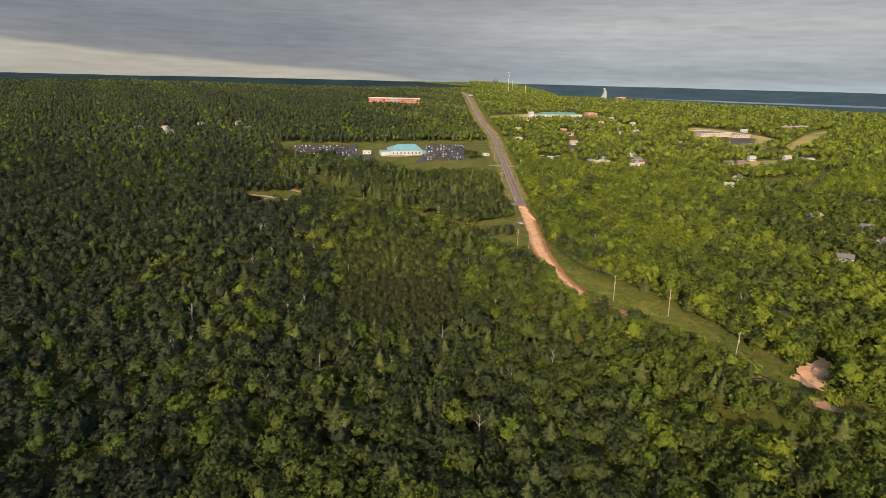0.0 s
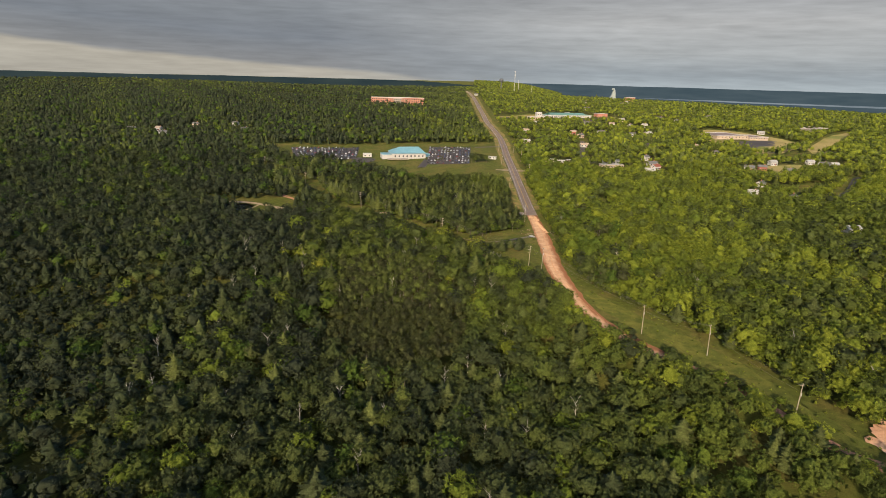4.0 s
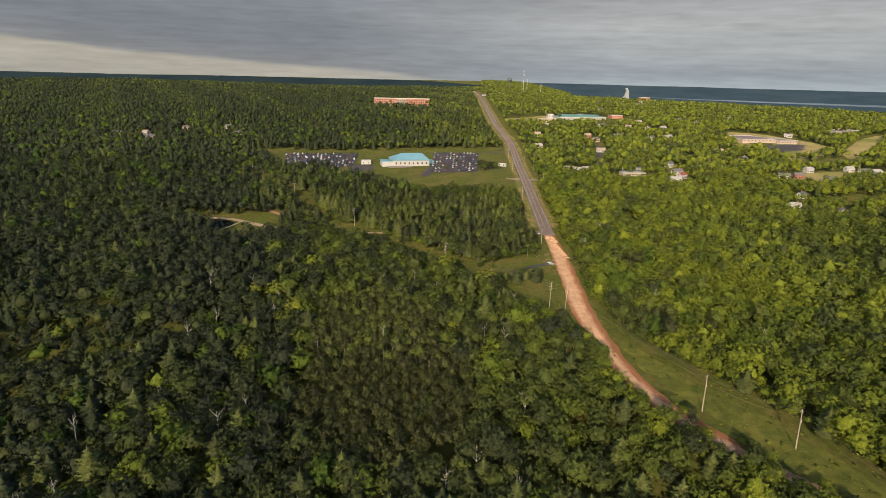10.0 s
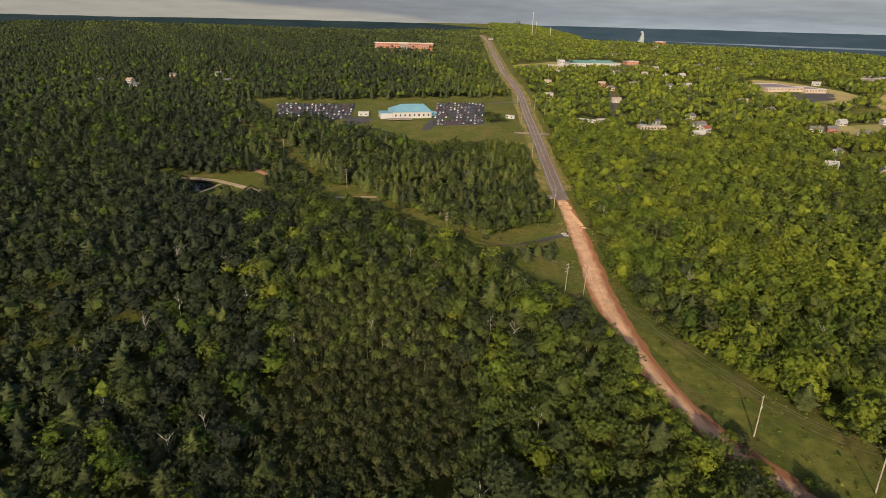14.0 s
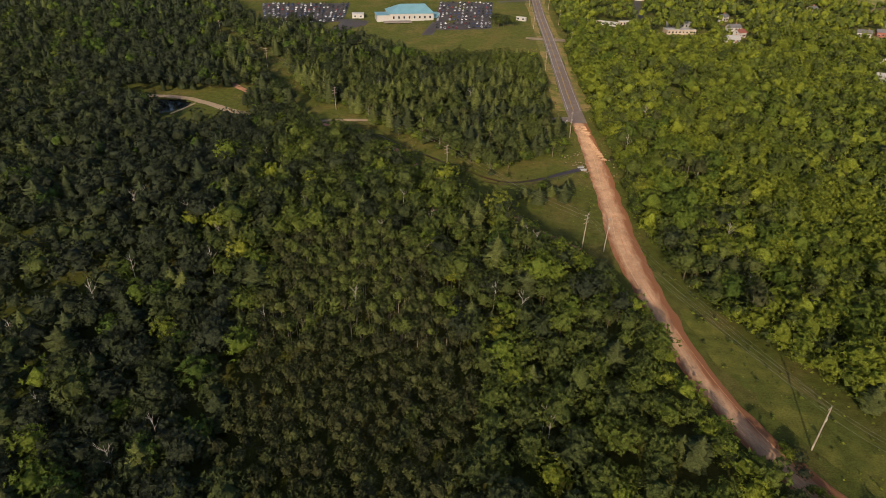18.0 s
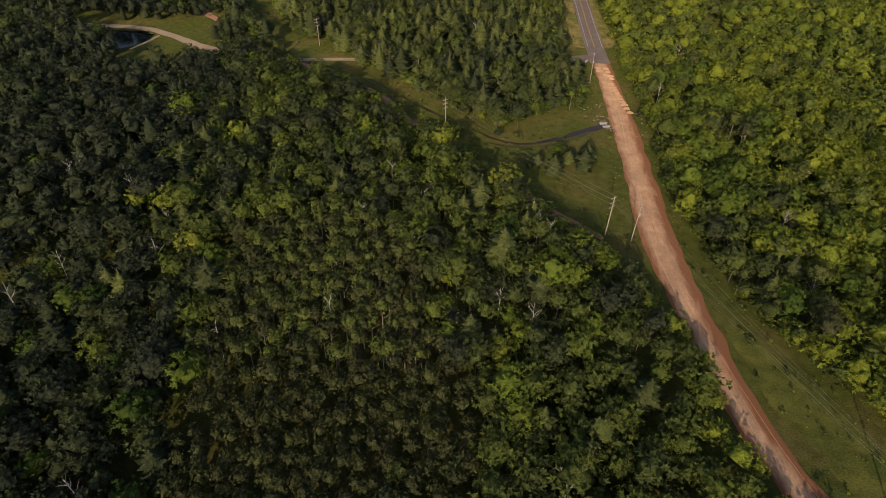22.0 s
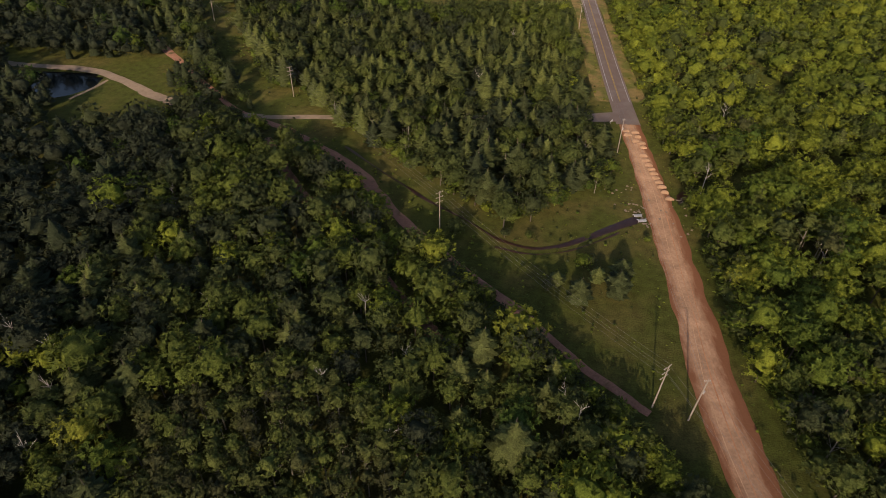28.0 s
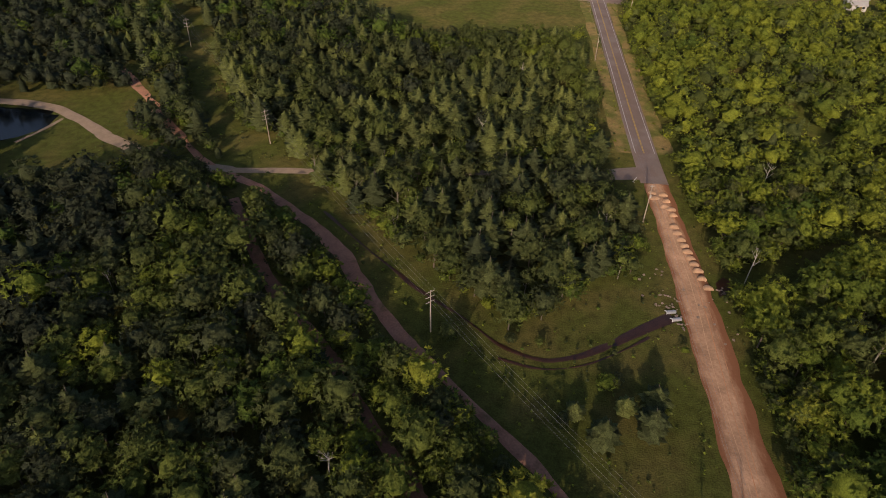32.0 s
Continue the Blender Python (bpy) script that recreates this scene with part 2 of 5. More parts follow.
def churned(name, plain, red):
    """Packed dirt that turns to dark red soil towards the edges of its strip, in an uneven line."""
    m = material(name, plain, 0.95, vary=0.24, scale=0.25, fine=1.6, bump=0.15, spec=0.1, second=tuple(c * 1.3 for c in plain), mix_scale=0.09)
    t = m.node_tree
    p = t.nodes["Principled BSDF"]
    body = p.inputs["Base Color"].links[0].from_socket
    at = t.nodes.new("ShaderNodeAttribute")
    at.attribute_name = "tint"
    pos = t.nodes.new("ShaderNodeNewGeometry")
    streak = t.nodes.new("ShaderNodeMapping")
    streak.inputs["Scale"].default_value = (0.5, 0.12, 0.3)
    t.links.new(pos.outputs["Position"], streak.inputs["Vector"])
    n = t.nodes.new("ShaderNodeTexNoise")
    n.inputs["Scale"].default_value, n.inputs["Detail"].default_value, n.inputs["Roughness"].default_value = 1.0, 7, 0.65
    t.links.new(streak.outputs[0], n.inputs["Vector"])
    off = t.nodes.new("ShaderNodeMath")
    off.operation = "ADD"
    off.inputs[1].default_value = 0.17
    t.links.new(at.outputs["Fac"], off.inputs[0])
    far = t.nodes.new("ShaderNodeMath")
    far.operation = "ABSOLUTE"
    t.links.new(off.outputs[0], far.inputs[0])
    add = t.nodes.new("ShaderNodeMath")
    add.operation = "MULTIPLY_ADD"
    add.inputs[1].default_value = 1.1
    t.links.new(n.outputs[0], add.inputs[0])
    t.links.new(far.outputs[0], add.inputs[2])
    # the soil turns redder towards the south
    sep = t.nodes.new("ShaderNodeSeparateXYZ")
    t.links.new(pos.outputs["Position"], sep.inputs[0])
    reddening = t.nodes.new("ShaderNodeMapRange")
    reddening.inputs[1].default_value, reddening.inputs[2].default_value, reddening.inputs[3].default_value, reddening.inputs[4].default_value = 330, 440, 0.17, 0.0
    t.links.new(sep.outputs["Y"], reddening.inputs[0])
    both = t.nodes.new("ShaderNodeMath")
    both.operation = "ADD"
    t.links.new(add.outputs[0], both.inputs[0])
    t.links.new(reddening.outputs[0], both.inputs[1])
    edge = t.nodes.new("ShaderNodeMapRange")
    edge.inputs[1].default_value, edge.inputs[2].default_value = 0.95, 1.42
    t.links.new(both.outputs[0], edge.inputs[0])
    mix = t.nodes.new("ShaderNodeMix")
    mix.data_type = "RGBA"
    mix.inputs[7].default_value = (*red, 1)
    t.links.new(edge.outputs[0], mix.inputs[0])
    t.links.new(body, mix.inputs[6])
    t.links.new(mix.outputs[2], p.inputs["Base Color"])
    return m


DIRT_BED = churned("churned_red_dirt", (0.335, 0.215, 0.136), (0.19, 0.088, 0.046))


# ---- the lie of the land ----
ROAD_Y = [0, 150, 540, 720, 800, 950, 1270, 1500, 2000, 3000, 4900]
ROAD_Z = [0, 0, 0, 5, 9.5, 15, 37, 46, 58, 67, 75]
DIRT_LINE = [(190, 152), (158, 174), (148, 180), (130, 205), (117, 239), (108, 250), (99.5, 264), (92, 277), (87, 288), (82, 304), (79.8, 316), (78.4, 328), (77.4, 340), (76.4, 352), (75.4, 370), (75.6, 388), (76.8, 400), (78.4, 409), (79.4, 421), (80.9, 441), (82, 455), (82.9, 470), (83.7, 490), (84.6, 523)]
PAVED_LINE = [(84.4, 523), (85.4, 545), (87, 583), (88.6, 613), (91.2, 670), (93.8, 731), (97, 830), (101.5, 915), (104, 990), (101, 1080), (96, 1172), (98, 1400), (106, 1800), (108, 2300)]


def smooth(a, b, v):
    s = np.clip((v - a) / (b - a), 0, 1)
    return s * s * (3 - 2 * s)


def height(x, y):
    """The ground's height, for numbers or arrays."""
    x, y = np.asarray(x, float), np.asarray(y, float)
    z = sum(np.interp(y + d, ROAD_Y, ROAD_Z) for d in (-60, 0, 60)) / 3
    z = np.where(y < 620, np.interp(y, ROAD_Y, ROAD_Z) * 0.5 + z * 0.5, z)
    edge = np.interp(y, [c[1] for c in DIRT_LINE], [c[0] for c in DIRT_LINE])
    left = smooth(3, 45, edge - x)
    z = z - 14 * left * (1 - smooth(300, 395, y)) - 4 * smooth(60, 120, edge - x) * (1 - smooth(240, 320, y))
    z = z - 4.5 * smooth(40, 180, -x) * (1 - smooth(600, 900, y))
    z = z + 1.5 * np.sin(x / 47.0 + 1) * np.sin(y / 61.0) * smooth(20, 90, np.abs(x - edge)) * smooth(0, 200, y)
    r = np.hypot(x, y - 80)
    az = np.arctan2(x, y - 80)
    z = z - 190 * smooth(0.10, 0.34, az) * smooth(1750, 2800, r)
    z = z + (5 * np.sin(x / 310.0) + 4 * np.sin(y / 230.0 + x / 500.0)) * smooth(1300, 2600, r) * (1 - smooth(0.0, 0.2, az))
    return z - 5 * smooth(0.25, 0.7, np.abs(az)) * smooth(600, 1500, r)


def hz(x, y):
    return float(height(x, y))


def near_line(x, y, line):
    """The distance of points from a line of corners."""
    best = np.full(np.shape(x), 1e9)
    for (ax, ay), (bx, by) in zip(line, line[1:]):
        dx, dy = bx - ax, by - ay
        s = np.clip(((x - ax) * dx + (y - ay) * dy) / (dx * dx + dy * dy), 0, 1)
        best = np.minimum(best, np.hypot(x - ax - s * dx, y - ay - s * dy))
    return best


def inside(x, y, corners):
    hit = np.zeros(np.shape(x), bool)
    for (ax, ay), (bx, by) in zip(corners, corners[1:] + corners[:1]):
        cross = (ay > y) != (by > y)
        hit ^= cross & (x < (bx - ax) * (y - ay) / ((by - ay) or 1e-9) + ax)
    return hit


# ground sheet, finer near the camera's way
gx = np.unique(np.concatenate([np.arange(-5200, -700, 150), np.arange(-700, -240, 20), np.arange(-240, 260, 4.0), np.arange(260, 900, 20), np.arange(900, 5201, 150)]))
gy = np.unique(np.concatenate([np.arange(-900, 0, 100), np.arange(0, 620, 4.0), np.arange(620, 1300, 12), np.arange(1300, 5201, 90)]))
POND = [(-200, 560), (-192, 566), (-178, 568), (-163, 567), (-154, 560), (-153, 553), (-158, 542), (-165, 537), (-174, 540), (-184, 549), (-196, 551)]
GX, GY = np.meshgrid(gx, gy)
GZ = height(GX, GY)
ruts = np.random.default_rng(5).normal(0, 0.05, GZ.shape)
GZ = GZ + np.where(np.abs(GX) < 250, ruts, 0)
bed = inside(GX, GY, POND)
GZ = np.where(bed, GZ - 1.6, GZ)
nx, ny = len(gx), len(gy)
idx = np.arange(nx * ny).reshape(ny, nx)
quads = np.stack([idx[:-1, :-1], idx[:-1, 1:], idx[1:, 1:], idx[1:, :-1]], -1).reshape(-1, 4)
ground = tagged(new("ground", fast_mesh("ground", np.stack([GX, GY, GZ], -1).reshape(-1, 3), quads, GRASS, smooth=True)), "uneven olive-green grass and bare soil between the woods", "ground", kind="structure")


def ribbon(name, line, half, mat, lift, label, step=2.5, ragged=0.0, category="road", seed=1, kind="structure", across=5):
    """A strip laid on the ground along a line, its edges ragged."""
    rng = np.random.default_rng(seed)
    pts = []
    for (ax, ay), (bx, by) in zip(line, line[1:]):
        n = max(1, int(math.hypot(bx - ax, by - ay) / step))
        pts += [(ax + (bx - ax) * i / n, ay + (by - ay) * i / n) for i in range(n)]
    pts = np.array(pts + [line[-1]])
    for _ in range(3):
        pts[1:-1] = (pts[:-2] + 2 * pts[1:-1] + pts[2:]) / 4
    d = np.gradient(pts, axis=0)
    d /= np.linalg.norm(d, axis=1)[:, None]
    side = np.stack([d[:, 1], -d[:, 0]], -1)
    hw = np.interp(np.linspace(0, 1, len(pts)), np.linspace(0, 1, len(half)), half) if isinstance(half, (list, tuple)) else np.full(len(pts), half)
    vs = []
    for k in range(across + 1):
        f = 2 * k / across - 1
        w = f * hw
        if k in (0, across):
            w = w + f * np.convolve(rng.normal(0, ragged, len(pts) + 4), [0.3, 0.5, 0.6, 0.5, 0.3], "valid")
        p = pts + side * w[:, None]
        z = height(p[:, 0], p[:, 1]) + lift * (0.35 if k in (0, across) and across > 1 else 1.0)
        vs.append(np.column_stack([p, z]))
    n = len(pts)
    v = np.concatenate(vs)
    q = [[k * n + i, (k + 1) * n + i, (k + 1) * n + i + 1, k * n + i + 1] for k in range(across) for i in range(n - 1)]
    reach = np.repeat(np.linspace(-1, 1, across + 1), n)
    return tagged(new(name, fast_mesh(name, v, np.array(q), mat, reach, smooth=True)), label, category, kind=kind)


def patch(name, corners, mat, lift, label, category, kind="structure", step=4.0, rag=0.0):
    """A flat area laid on the ground inside a line of corners."""
    bm = bmesh.new()
    vs = [bm.verts.new((x, y, 0)) for x, y in corners]
    f = bm.faces.new(vs)
    bmesh.ops.triangulate(bm, faces=[f])
    for _ in range(3):
        long = [e for e in bm.edges if e.calc_length() > step * 2]
        if long:
            bmesh.ops.subdivide_edges(bm, edges=long, cuts=1)
    bmesh.ops.triangulate(bm, faces=bm.faces[:])
    rng = random.Random(3)
    for v in bm.verts:
        if rag and v.is_boundary:
            v.co.x += rng.uniform(-rag, rag)
            v.co.y += rng.uniform(-rag, rag)
        v.co.z = hz(v.co.x, v.co.y) + lift
    for fc in bm.faces:
        if fc.normal.z < 0:
            fc.normal_flip()
    return part(name, bm, mat, None, label, category) if kind == "" else tagged(part(name, bm, mat, None, label, category), kind=kind)

# ---- roads and tracks ----
RUT = material("packed_dirt", (0.40, 0.21, 0.115), 0.95, vary=0.25, scale=0.3, fine=2, spec=0.1)
OPEN_DIRT = DIRT_LINE[6:]
BED_LINE = [(99.5, 264), (92, 277), (87, 288), (82, 304), (79.9, 316), (78.8, 328), (78.2, 340), (77.6, 352), (77, 370), (77.4, 388), (78.2, 400), (79.4, 409), (80, 421), (81.2, 441), (82, 455), (82.9, 470), (83.7, 490), (84.6, 523)]
ribbon("road_dirt", BED_LINE, [4.6, 4.4, 4.0, 4.2, 5.0, 5.7, 5.5, 4.9, 5.2, 4.9, 4.5, 4.2], DIRT_BED, 0.28, "bare reddish dirt road with churned dark red edges", ragged=0.22, seed=2, step=1.5, across=14)
for n, (off, w) in enumerate(((-2.0, 0.35), (-0.7, 0.45), (0.9, 0.5), (2.2, 0.3))):
    ribbon("wheel_track", [(x + off + 0.5 * math.sin(i * 1.3 + n), y) for i, (x, y) in enumerate(OPEN_DIRT)], w, SAND if n == 1 else RUT, 0.31 + 0.006 * n, "worn wheel track in the dirt road", ragged=0.18, category="wheel track", seed=20 + n, across=2)
# south of the wood's corner the road is overgrown: broken strips of soil between weeds
ribbon("old_road", DIRT_LINE[1:7], [2.6, 1.8, 1.2, 1.0, 1.7, 2.0, 1.6, 2.2, 2.8, 3.6], TRACK, 0.16, "overgrown red-brown strip of the old dirt road", ragged=1.1, seed=8)
STRIP = material("yellowing_grass", (0.098, 0.100, 0.022), 0.95, vary=0.4, scale=0.3, fine=2.2, bump=0.2, spec=0.1, second=(0.060, 0.072, 0.015), mix_scale=0.07, mix_at=0.52)
ribbon("grass_strip", [(86, 342), (91, 322), (100, 303), (110, 283), (119, 264), (128, 238), (136, 212), (141, 200)], [1.5, 4.5, 7, 8.5, 9, 8, 6.5, 4], STRIP, 0.1, "rough yellowing grass under the power line", ragged=0.9, category="grass", seed=90, across=8)
for n, (cx, cy, w) in enumerate(((92.5, 273, 2.6), (101, 260.5, 2.0), (109.5, 249, 1.8), (117.5, 237, 2.2), (114, 247, 1.4), (129, 203, 1.6))):
    ribbon("bare_soil", [(cx - w * 1.5, cy + w * 2), (cx, cy), (cx + w * 1.6, cy - w * 2.1)], [w * 0.4, w * 0.75, w * 0.3], RED_SOIL if n % 2 else DIRT, 0.2, "bare patch of red soil among weeds", ragged=0.5, category="soil", seed=50 + n)
ribbon("gravel_drive", [(200, 148), (170, 168), (158, 174), (147, 181), (140, 190)], [2.6, 2.6, 2.2, 1.2], LANE, 0.22, "pale gravel drive leading off between the trees", ragged=0.3, seed=71)
for side in (-8.2, 7.4):
    ribbon("verge", [(x + side, y) for x, y in PAVED_LINE[1:]], [2.6, 3.0, 3.2, 5, 6, 6], VERGE, 0.16, "dry yellowish grass verge beside the asphalt", ragged=0.6, step=5, category="verge", seed=31)
ribbon("road_paved", PAVED_LINE, 4.9, ASPHALT, 0.30, "grey two-lane asphalt road with pale shoulders", ragged=0.12, step=6)
ribbon("edge_line", [(x - 3.65, y) for x, y in PAVED_LINE[1:]], 0.13, WHITE_LINE, 0.36, "worn white edge line on the asphalt", across=1, step=6, category="road marking")
ribbon("edge_line", [(x + 3.75, y) for x, y in PAVED_LINE[1:]], 0.13, WHITE_LINE, 0.36, "worn white edge line on the asphalt", across=1, step=6, category="road marking")
for dx in (-0.55, -0.2):
    ribbon("centre_line", [(x + dx, y) for x, y in PAVED_LINE[1:]], 0.10, YELLOW_LINE, 0.36, "yellow line along the middle of the asphalt", across=1, step=6, category="road marking")
ribbon("side_lane", [(82, 530.5), (70, 528.2), (50, 526.6)], [4.5, 3.2, 2.8], ASPHALT, 0.27, "grey asphalt stub of a side lane", ragged=0.3)
ribbon("gravel_lane", [(50, 526.6), (16, 522.5), (-32, 518.3), (-50, 518), (-66, 518.5)], 2.0, LANE, 0.2, "pale gravel lane through the pines", ragged=0.4)
CROSS = [(150, 726), (120, 730), (93, 733), (70, 736), (50, 739)]
ribbon("cross_road", [(118, 730), (93, 733), (74, 736)], [3.5, 5.5, 3.5], ASPHALT, 0.32, "grey asphalt of a cross road", ragged=0.2)
FARCROSS = [(101.5, 915), (70, 911), (62, 880)]
ribbon("car_park_entrance", [(101.5, 912), (84, 908), (58, 898)], 4, LOT, 0.2, "asphalt entrance to the car park")
RED_TRACK = [(-150, 606), (-136, 591), (-122, 575), (-105, 553), (-90.5, 537), (-79, 525), (-70, 517), (-54, 508), (-40, 496.5), (-26, 482), (-16, 469), (-3.5, 449), (4.5, 438), (18.5, 424), (27, 415), (31, 410), (40.5, 399), (46, 391), (60, 378)]
ribbon("red_track", RED_TRACK, [2.3, 2.2, 2.0, 1.6, 1.7, 2.8, 1.8, 1.5, 1.4], TRACK, 0.16, "rutted reddish-brown dirt track along the clearing", ragged=0.6)
TRACK_2 = [(-60, 500), (-44, 472), (-31, 452), (-19, 438.5), (-6, 422), (3, 409), (12, 397)]
ribbon("wood_track", TRACK_2, 1.9, TRACK, 0.14, "narrow red-brown track between the trees", ragged=0.5)
POND_ROAD = [(-290, 572), (-240, 573), (-213, 571), (-188, 569), (-173, 568.7), (-158, 565), (-140.5, 554.5), (-123, 541.5), (-103, 529), (-88, 522), (-66, 518)]
ribbon("pond_lane", POND_ROAD, 2.6, LANE, 0.18, "pale gravel lane curving round the pond", ragged=0.35)
STREAM_LINE = [(74, 455), (64, 449), (48, 438.5), (38, 435.5), (28, 439.5), (17, 450), (6, 458), (-10, 474), (-28, 494)]
ribbon("stream_arm", [(66, 447), (58, 441), (48, 435.5), (38, 433), (27, 436)], [0.3, 0.35, 0.25, 0.3, 0.2], STREAM, 0.09, "thin side arm of the brown stream", ragged=0.2, category="stream", seed=12)
ribbon("stream", STREAM_LINE, [1.9, 1.2, 0.6, 0.45, 0.5, 0.45, 0.4], STREAM, 0.1, "thin dark brown stream in the grass", ragged=0.25, category="stream")

water_mat = material("pond_water", (0.012, 0.015, 0.014), 0.12, vary=0.1, spec=0.18)
POND_Z = hz(-172, 552) - 0.55
bm = bmesh.new()
bm.faces.new([bm.verts.new((x, y, POND_Z)) for x, y in POND])
bmesh.ops.triangulate(bm, faces=bm.faces[:])
for f in bm.faces:
    if f.normal.z < 0:
        f.normal_flip()
tagged(part("pond_water", bm, water_mat, None, "still dark water of a small pond", "pond"), kind="structure")
ribbon("pond_shore", [(-158, 536), (-153.5, 545), (-150, 556)], 0.8, LANE, 0.15, "bare sandy edge of the pond", ragged=0.2, category="shore")

# ---- open areas in the woods ----
CLEARING = [(71, 332), (65, 350), (58.5, 364), (47, 384), (37, 402), (26, 412), (14, 428), (1, 443), (-6, 452), (-20, 472), (-44, 498), (-60, 511), (-70, 516), (-72, 524), (-58, 530), (-36, 509), (-24, 501), (-10, 486), (4, 468), (19, 456), (28, 444), (41, 451), (50, 461), (62, 468), (70, 487), (76, 520), (80, 520), (76, 452), (75, 430), (71, 395), (71.5, 366), (73, 345)]
OPENING = [(88, 469), (109, 481), (129, 489), (151, 498), (168, 504), (168, 492), (149, 485), (125, 477), (111, 468), (93, 460)]
POND_GRASS = [(-215, 574), (-175, 574), (-158, 571), (-139, 573), (-120, 574), (-114, 560), (-118, 550), (-104, 534), (-100, 526), (-106, 512), (-122, 508), (-136, 498), (-150, 492), (-157, 508), (-157, 524), (-166, 536), (-178, 547), (-200, 562)]
FIELD = [(-226, 858), (-235, 880), (-100, 898), (92, 940), (92, 740), (88, 670), (64, 648), (20, 644), (-19, 654), (-40, 682), (-104, 730), (-120, 758), (-170, 762)]
SIDE_GRASS = [(90, 500), (93, 600), (96, 720), (75, 722), (72, 640), (69, 580), (66, 540), (66, 512), (70, 490)]
BARE = [(144, 204), (152, 213), (166, 224), (168, 219), (163, 211), (155, 200), (149, 193), (145, 198)]
SCHOOL = [(118, 1175), (120, 1250), (170, 1300), (300, 1340), (370, 1290), (370, 1230), (300, 1195), (200, 1195)]
FLATS = [(446, 1010), (455, 1095), (500, 1160), (535, 1150), (600, 1080), (605, 1010), (510, 925), (466, 905), (470, 980)]
PASTURES = [[(360, 770), (440, 815), (540, 850), (560, 815), (480, 775), (400, 738)], [(330, 650), (420, 690), (440, 662), (350, 628)], [(430, 880), (560, 930), (600, 900), (480, 852)], [(245, 700), (270, 712), (285, 690), (255, 680)], [(-100, 500), (-96, 505), (-90, 498)], [(580, 976), (560, 925), (600, 950), (640, 1000), (705, 1070), (790, 1190), (720, 1140), (642, 1056)], [(150, 805), (195, 812), (200, 780), (150, 775)], [(-300, 1720), (-440, 1760), (-450, 1690), (-330, 1660)], [(130, 565), (155, 580), (175, 560), (150, 545)], [(-335, 1285), (-268, 1298), (-272, 1335), (-330, 1325)], [(-170, 1400), (-20, 1410), (-20, 1460), (-200, 1450)], [(285, 2150), (390, 2250), (500, 2150), (380, 2050)]]
HOUSES = [(273, 785, 12, "white", "grey"), (269, 760, 30, "white", "red"), (255, 740, -10, "white", "white"), (277, 823, 40, "white", "grey"), (222, 931, 5, "white", "tan"), (230, 1048, -15, "red", "tan"),
          (186, 1163, 20, "tan", "white"), (152, 1049, -25, "white", "tan"), (280, 1168, 35, "white", "grey"), (324, 1157, -20, "white", "tan"), (283, 1071, 10, "white", "grey"), (235, 1015, 30, "tan", "grey"),
          (139, 954, 5, "tan", "white"), (331, 1055, -15, "white", "grey"), (363, 1073, 15, "tan", "white"), (384, 1157, 20, "white", "white"), (459, 1290, -35, "white", "grey"), (479, 1249, 10, "white", "grey"),
          (358, 1157, 60, "white", "grey"), (487, 1654, 0, "white", "grey"), (391, 948, 0, "white", "tan"), (395, 884, 25, "tan", "grey"), (391, 777, -30, "white", "grey"), (444, 822, 10, "white", "white"),
          (357, 683, 40, "white", "grey"), (322, 631, -20, "white", "white"), (431, 761, 15, "white", "grey"), (407, 777, -15, "red", "grey"), (580, 1343, 20, "white", "grey"), (501, 835, 5, "white", "white"), (514, 826, 5, "white", "grey"), (521, 815, 0, "grey", "white"),
          (427, 558, 20, "white", "grey"), (352, 610, 60, "tan", "grey"), (324, 483, 10, "white", "white"), (340, 443, -15, "white", "grey"), (324, 404, 30, "white", "grey"), (268, 361, -25, "white", "grey"),
          (-466, 985, 10, "grey", "grey"), (-424, 985, -20, "white", "tan"), (-405, 955, 30, "white", "grey"), (-384, 1030, 0, "tan", "grey"), (-300, 1010, 25, "tan", "grey"), (-330, 1060, -15, "white", "grey"),
          (120, 1900, 10, "white", "grey"), (60, 2000, 30, "white", "grey"), (180, 2050, -10, "white", "white"), (230, 2020, 20, "white", "grey"), (150, 1960, 50, "white", "grey"), (-60, 1780, 20, "white", "grey"), (400, 1700, 20, "white", "grey"), (520, 1720, -20, "white", "white")]
VIEWS = [(-33, 806), (-60, 800), (-88, 1470), (-130, 1470), (-50, 1470), (210, 1255), (240, 1255), (275, 1260), (310, 1270), (340, 1275), (460, 1015), (486, 1015), (515, 1020), (540, 1030), (700, 1180), (735, 1200), (160, 797), (217, 765), (205, 765), (228, 765)]
HOUSES += [(x, y, (n * 47) % 90 - 45, ("white", "tan", "white", "grey")[n % 4], ("grey", "white", "tan")[n % 3]) for n, (x, y) in enumerate([(571, 1727), (360, 1218), (680, 1701), (798, 1749), (583, 1124), (719, 1206), (351, 1471), (270, 1296), (900, 1900), (980, 1850), (1040, 1930), (1100, 1870), (1010, 2000), (1130, 1980)])]
STREETS = [[(204, 800), (200, 850), (222, 940), (231, 985)], [(380, 600), (440, 660), (500, 740), (560, 770)], [(330, 880), (310, 940), (345, 1000), (400, 1010)]]
for s in STREETS:
    ribbon("street", s, 3.5, LOT, 0.2, "grey asphalt street between houses and trees", step=8)
DRY = material("dry_field", (0.21, 0.175, 0.075), 0.95, vary=0.3, scale=0.03, fine=0.4, spec=0.1, second=(0.125, 0.135, 0.040), mix_scale=0.02, mix_at=0.55)
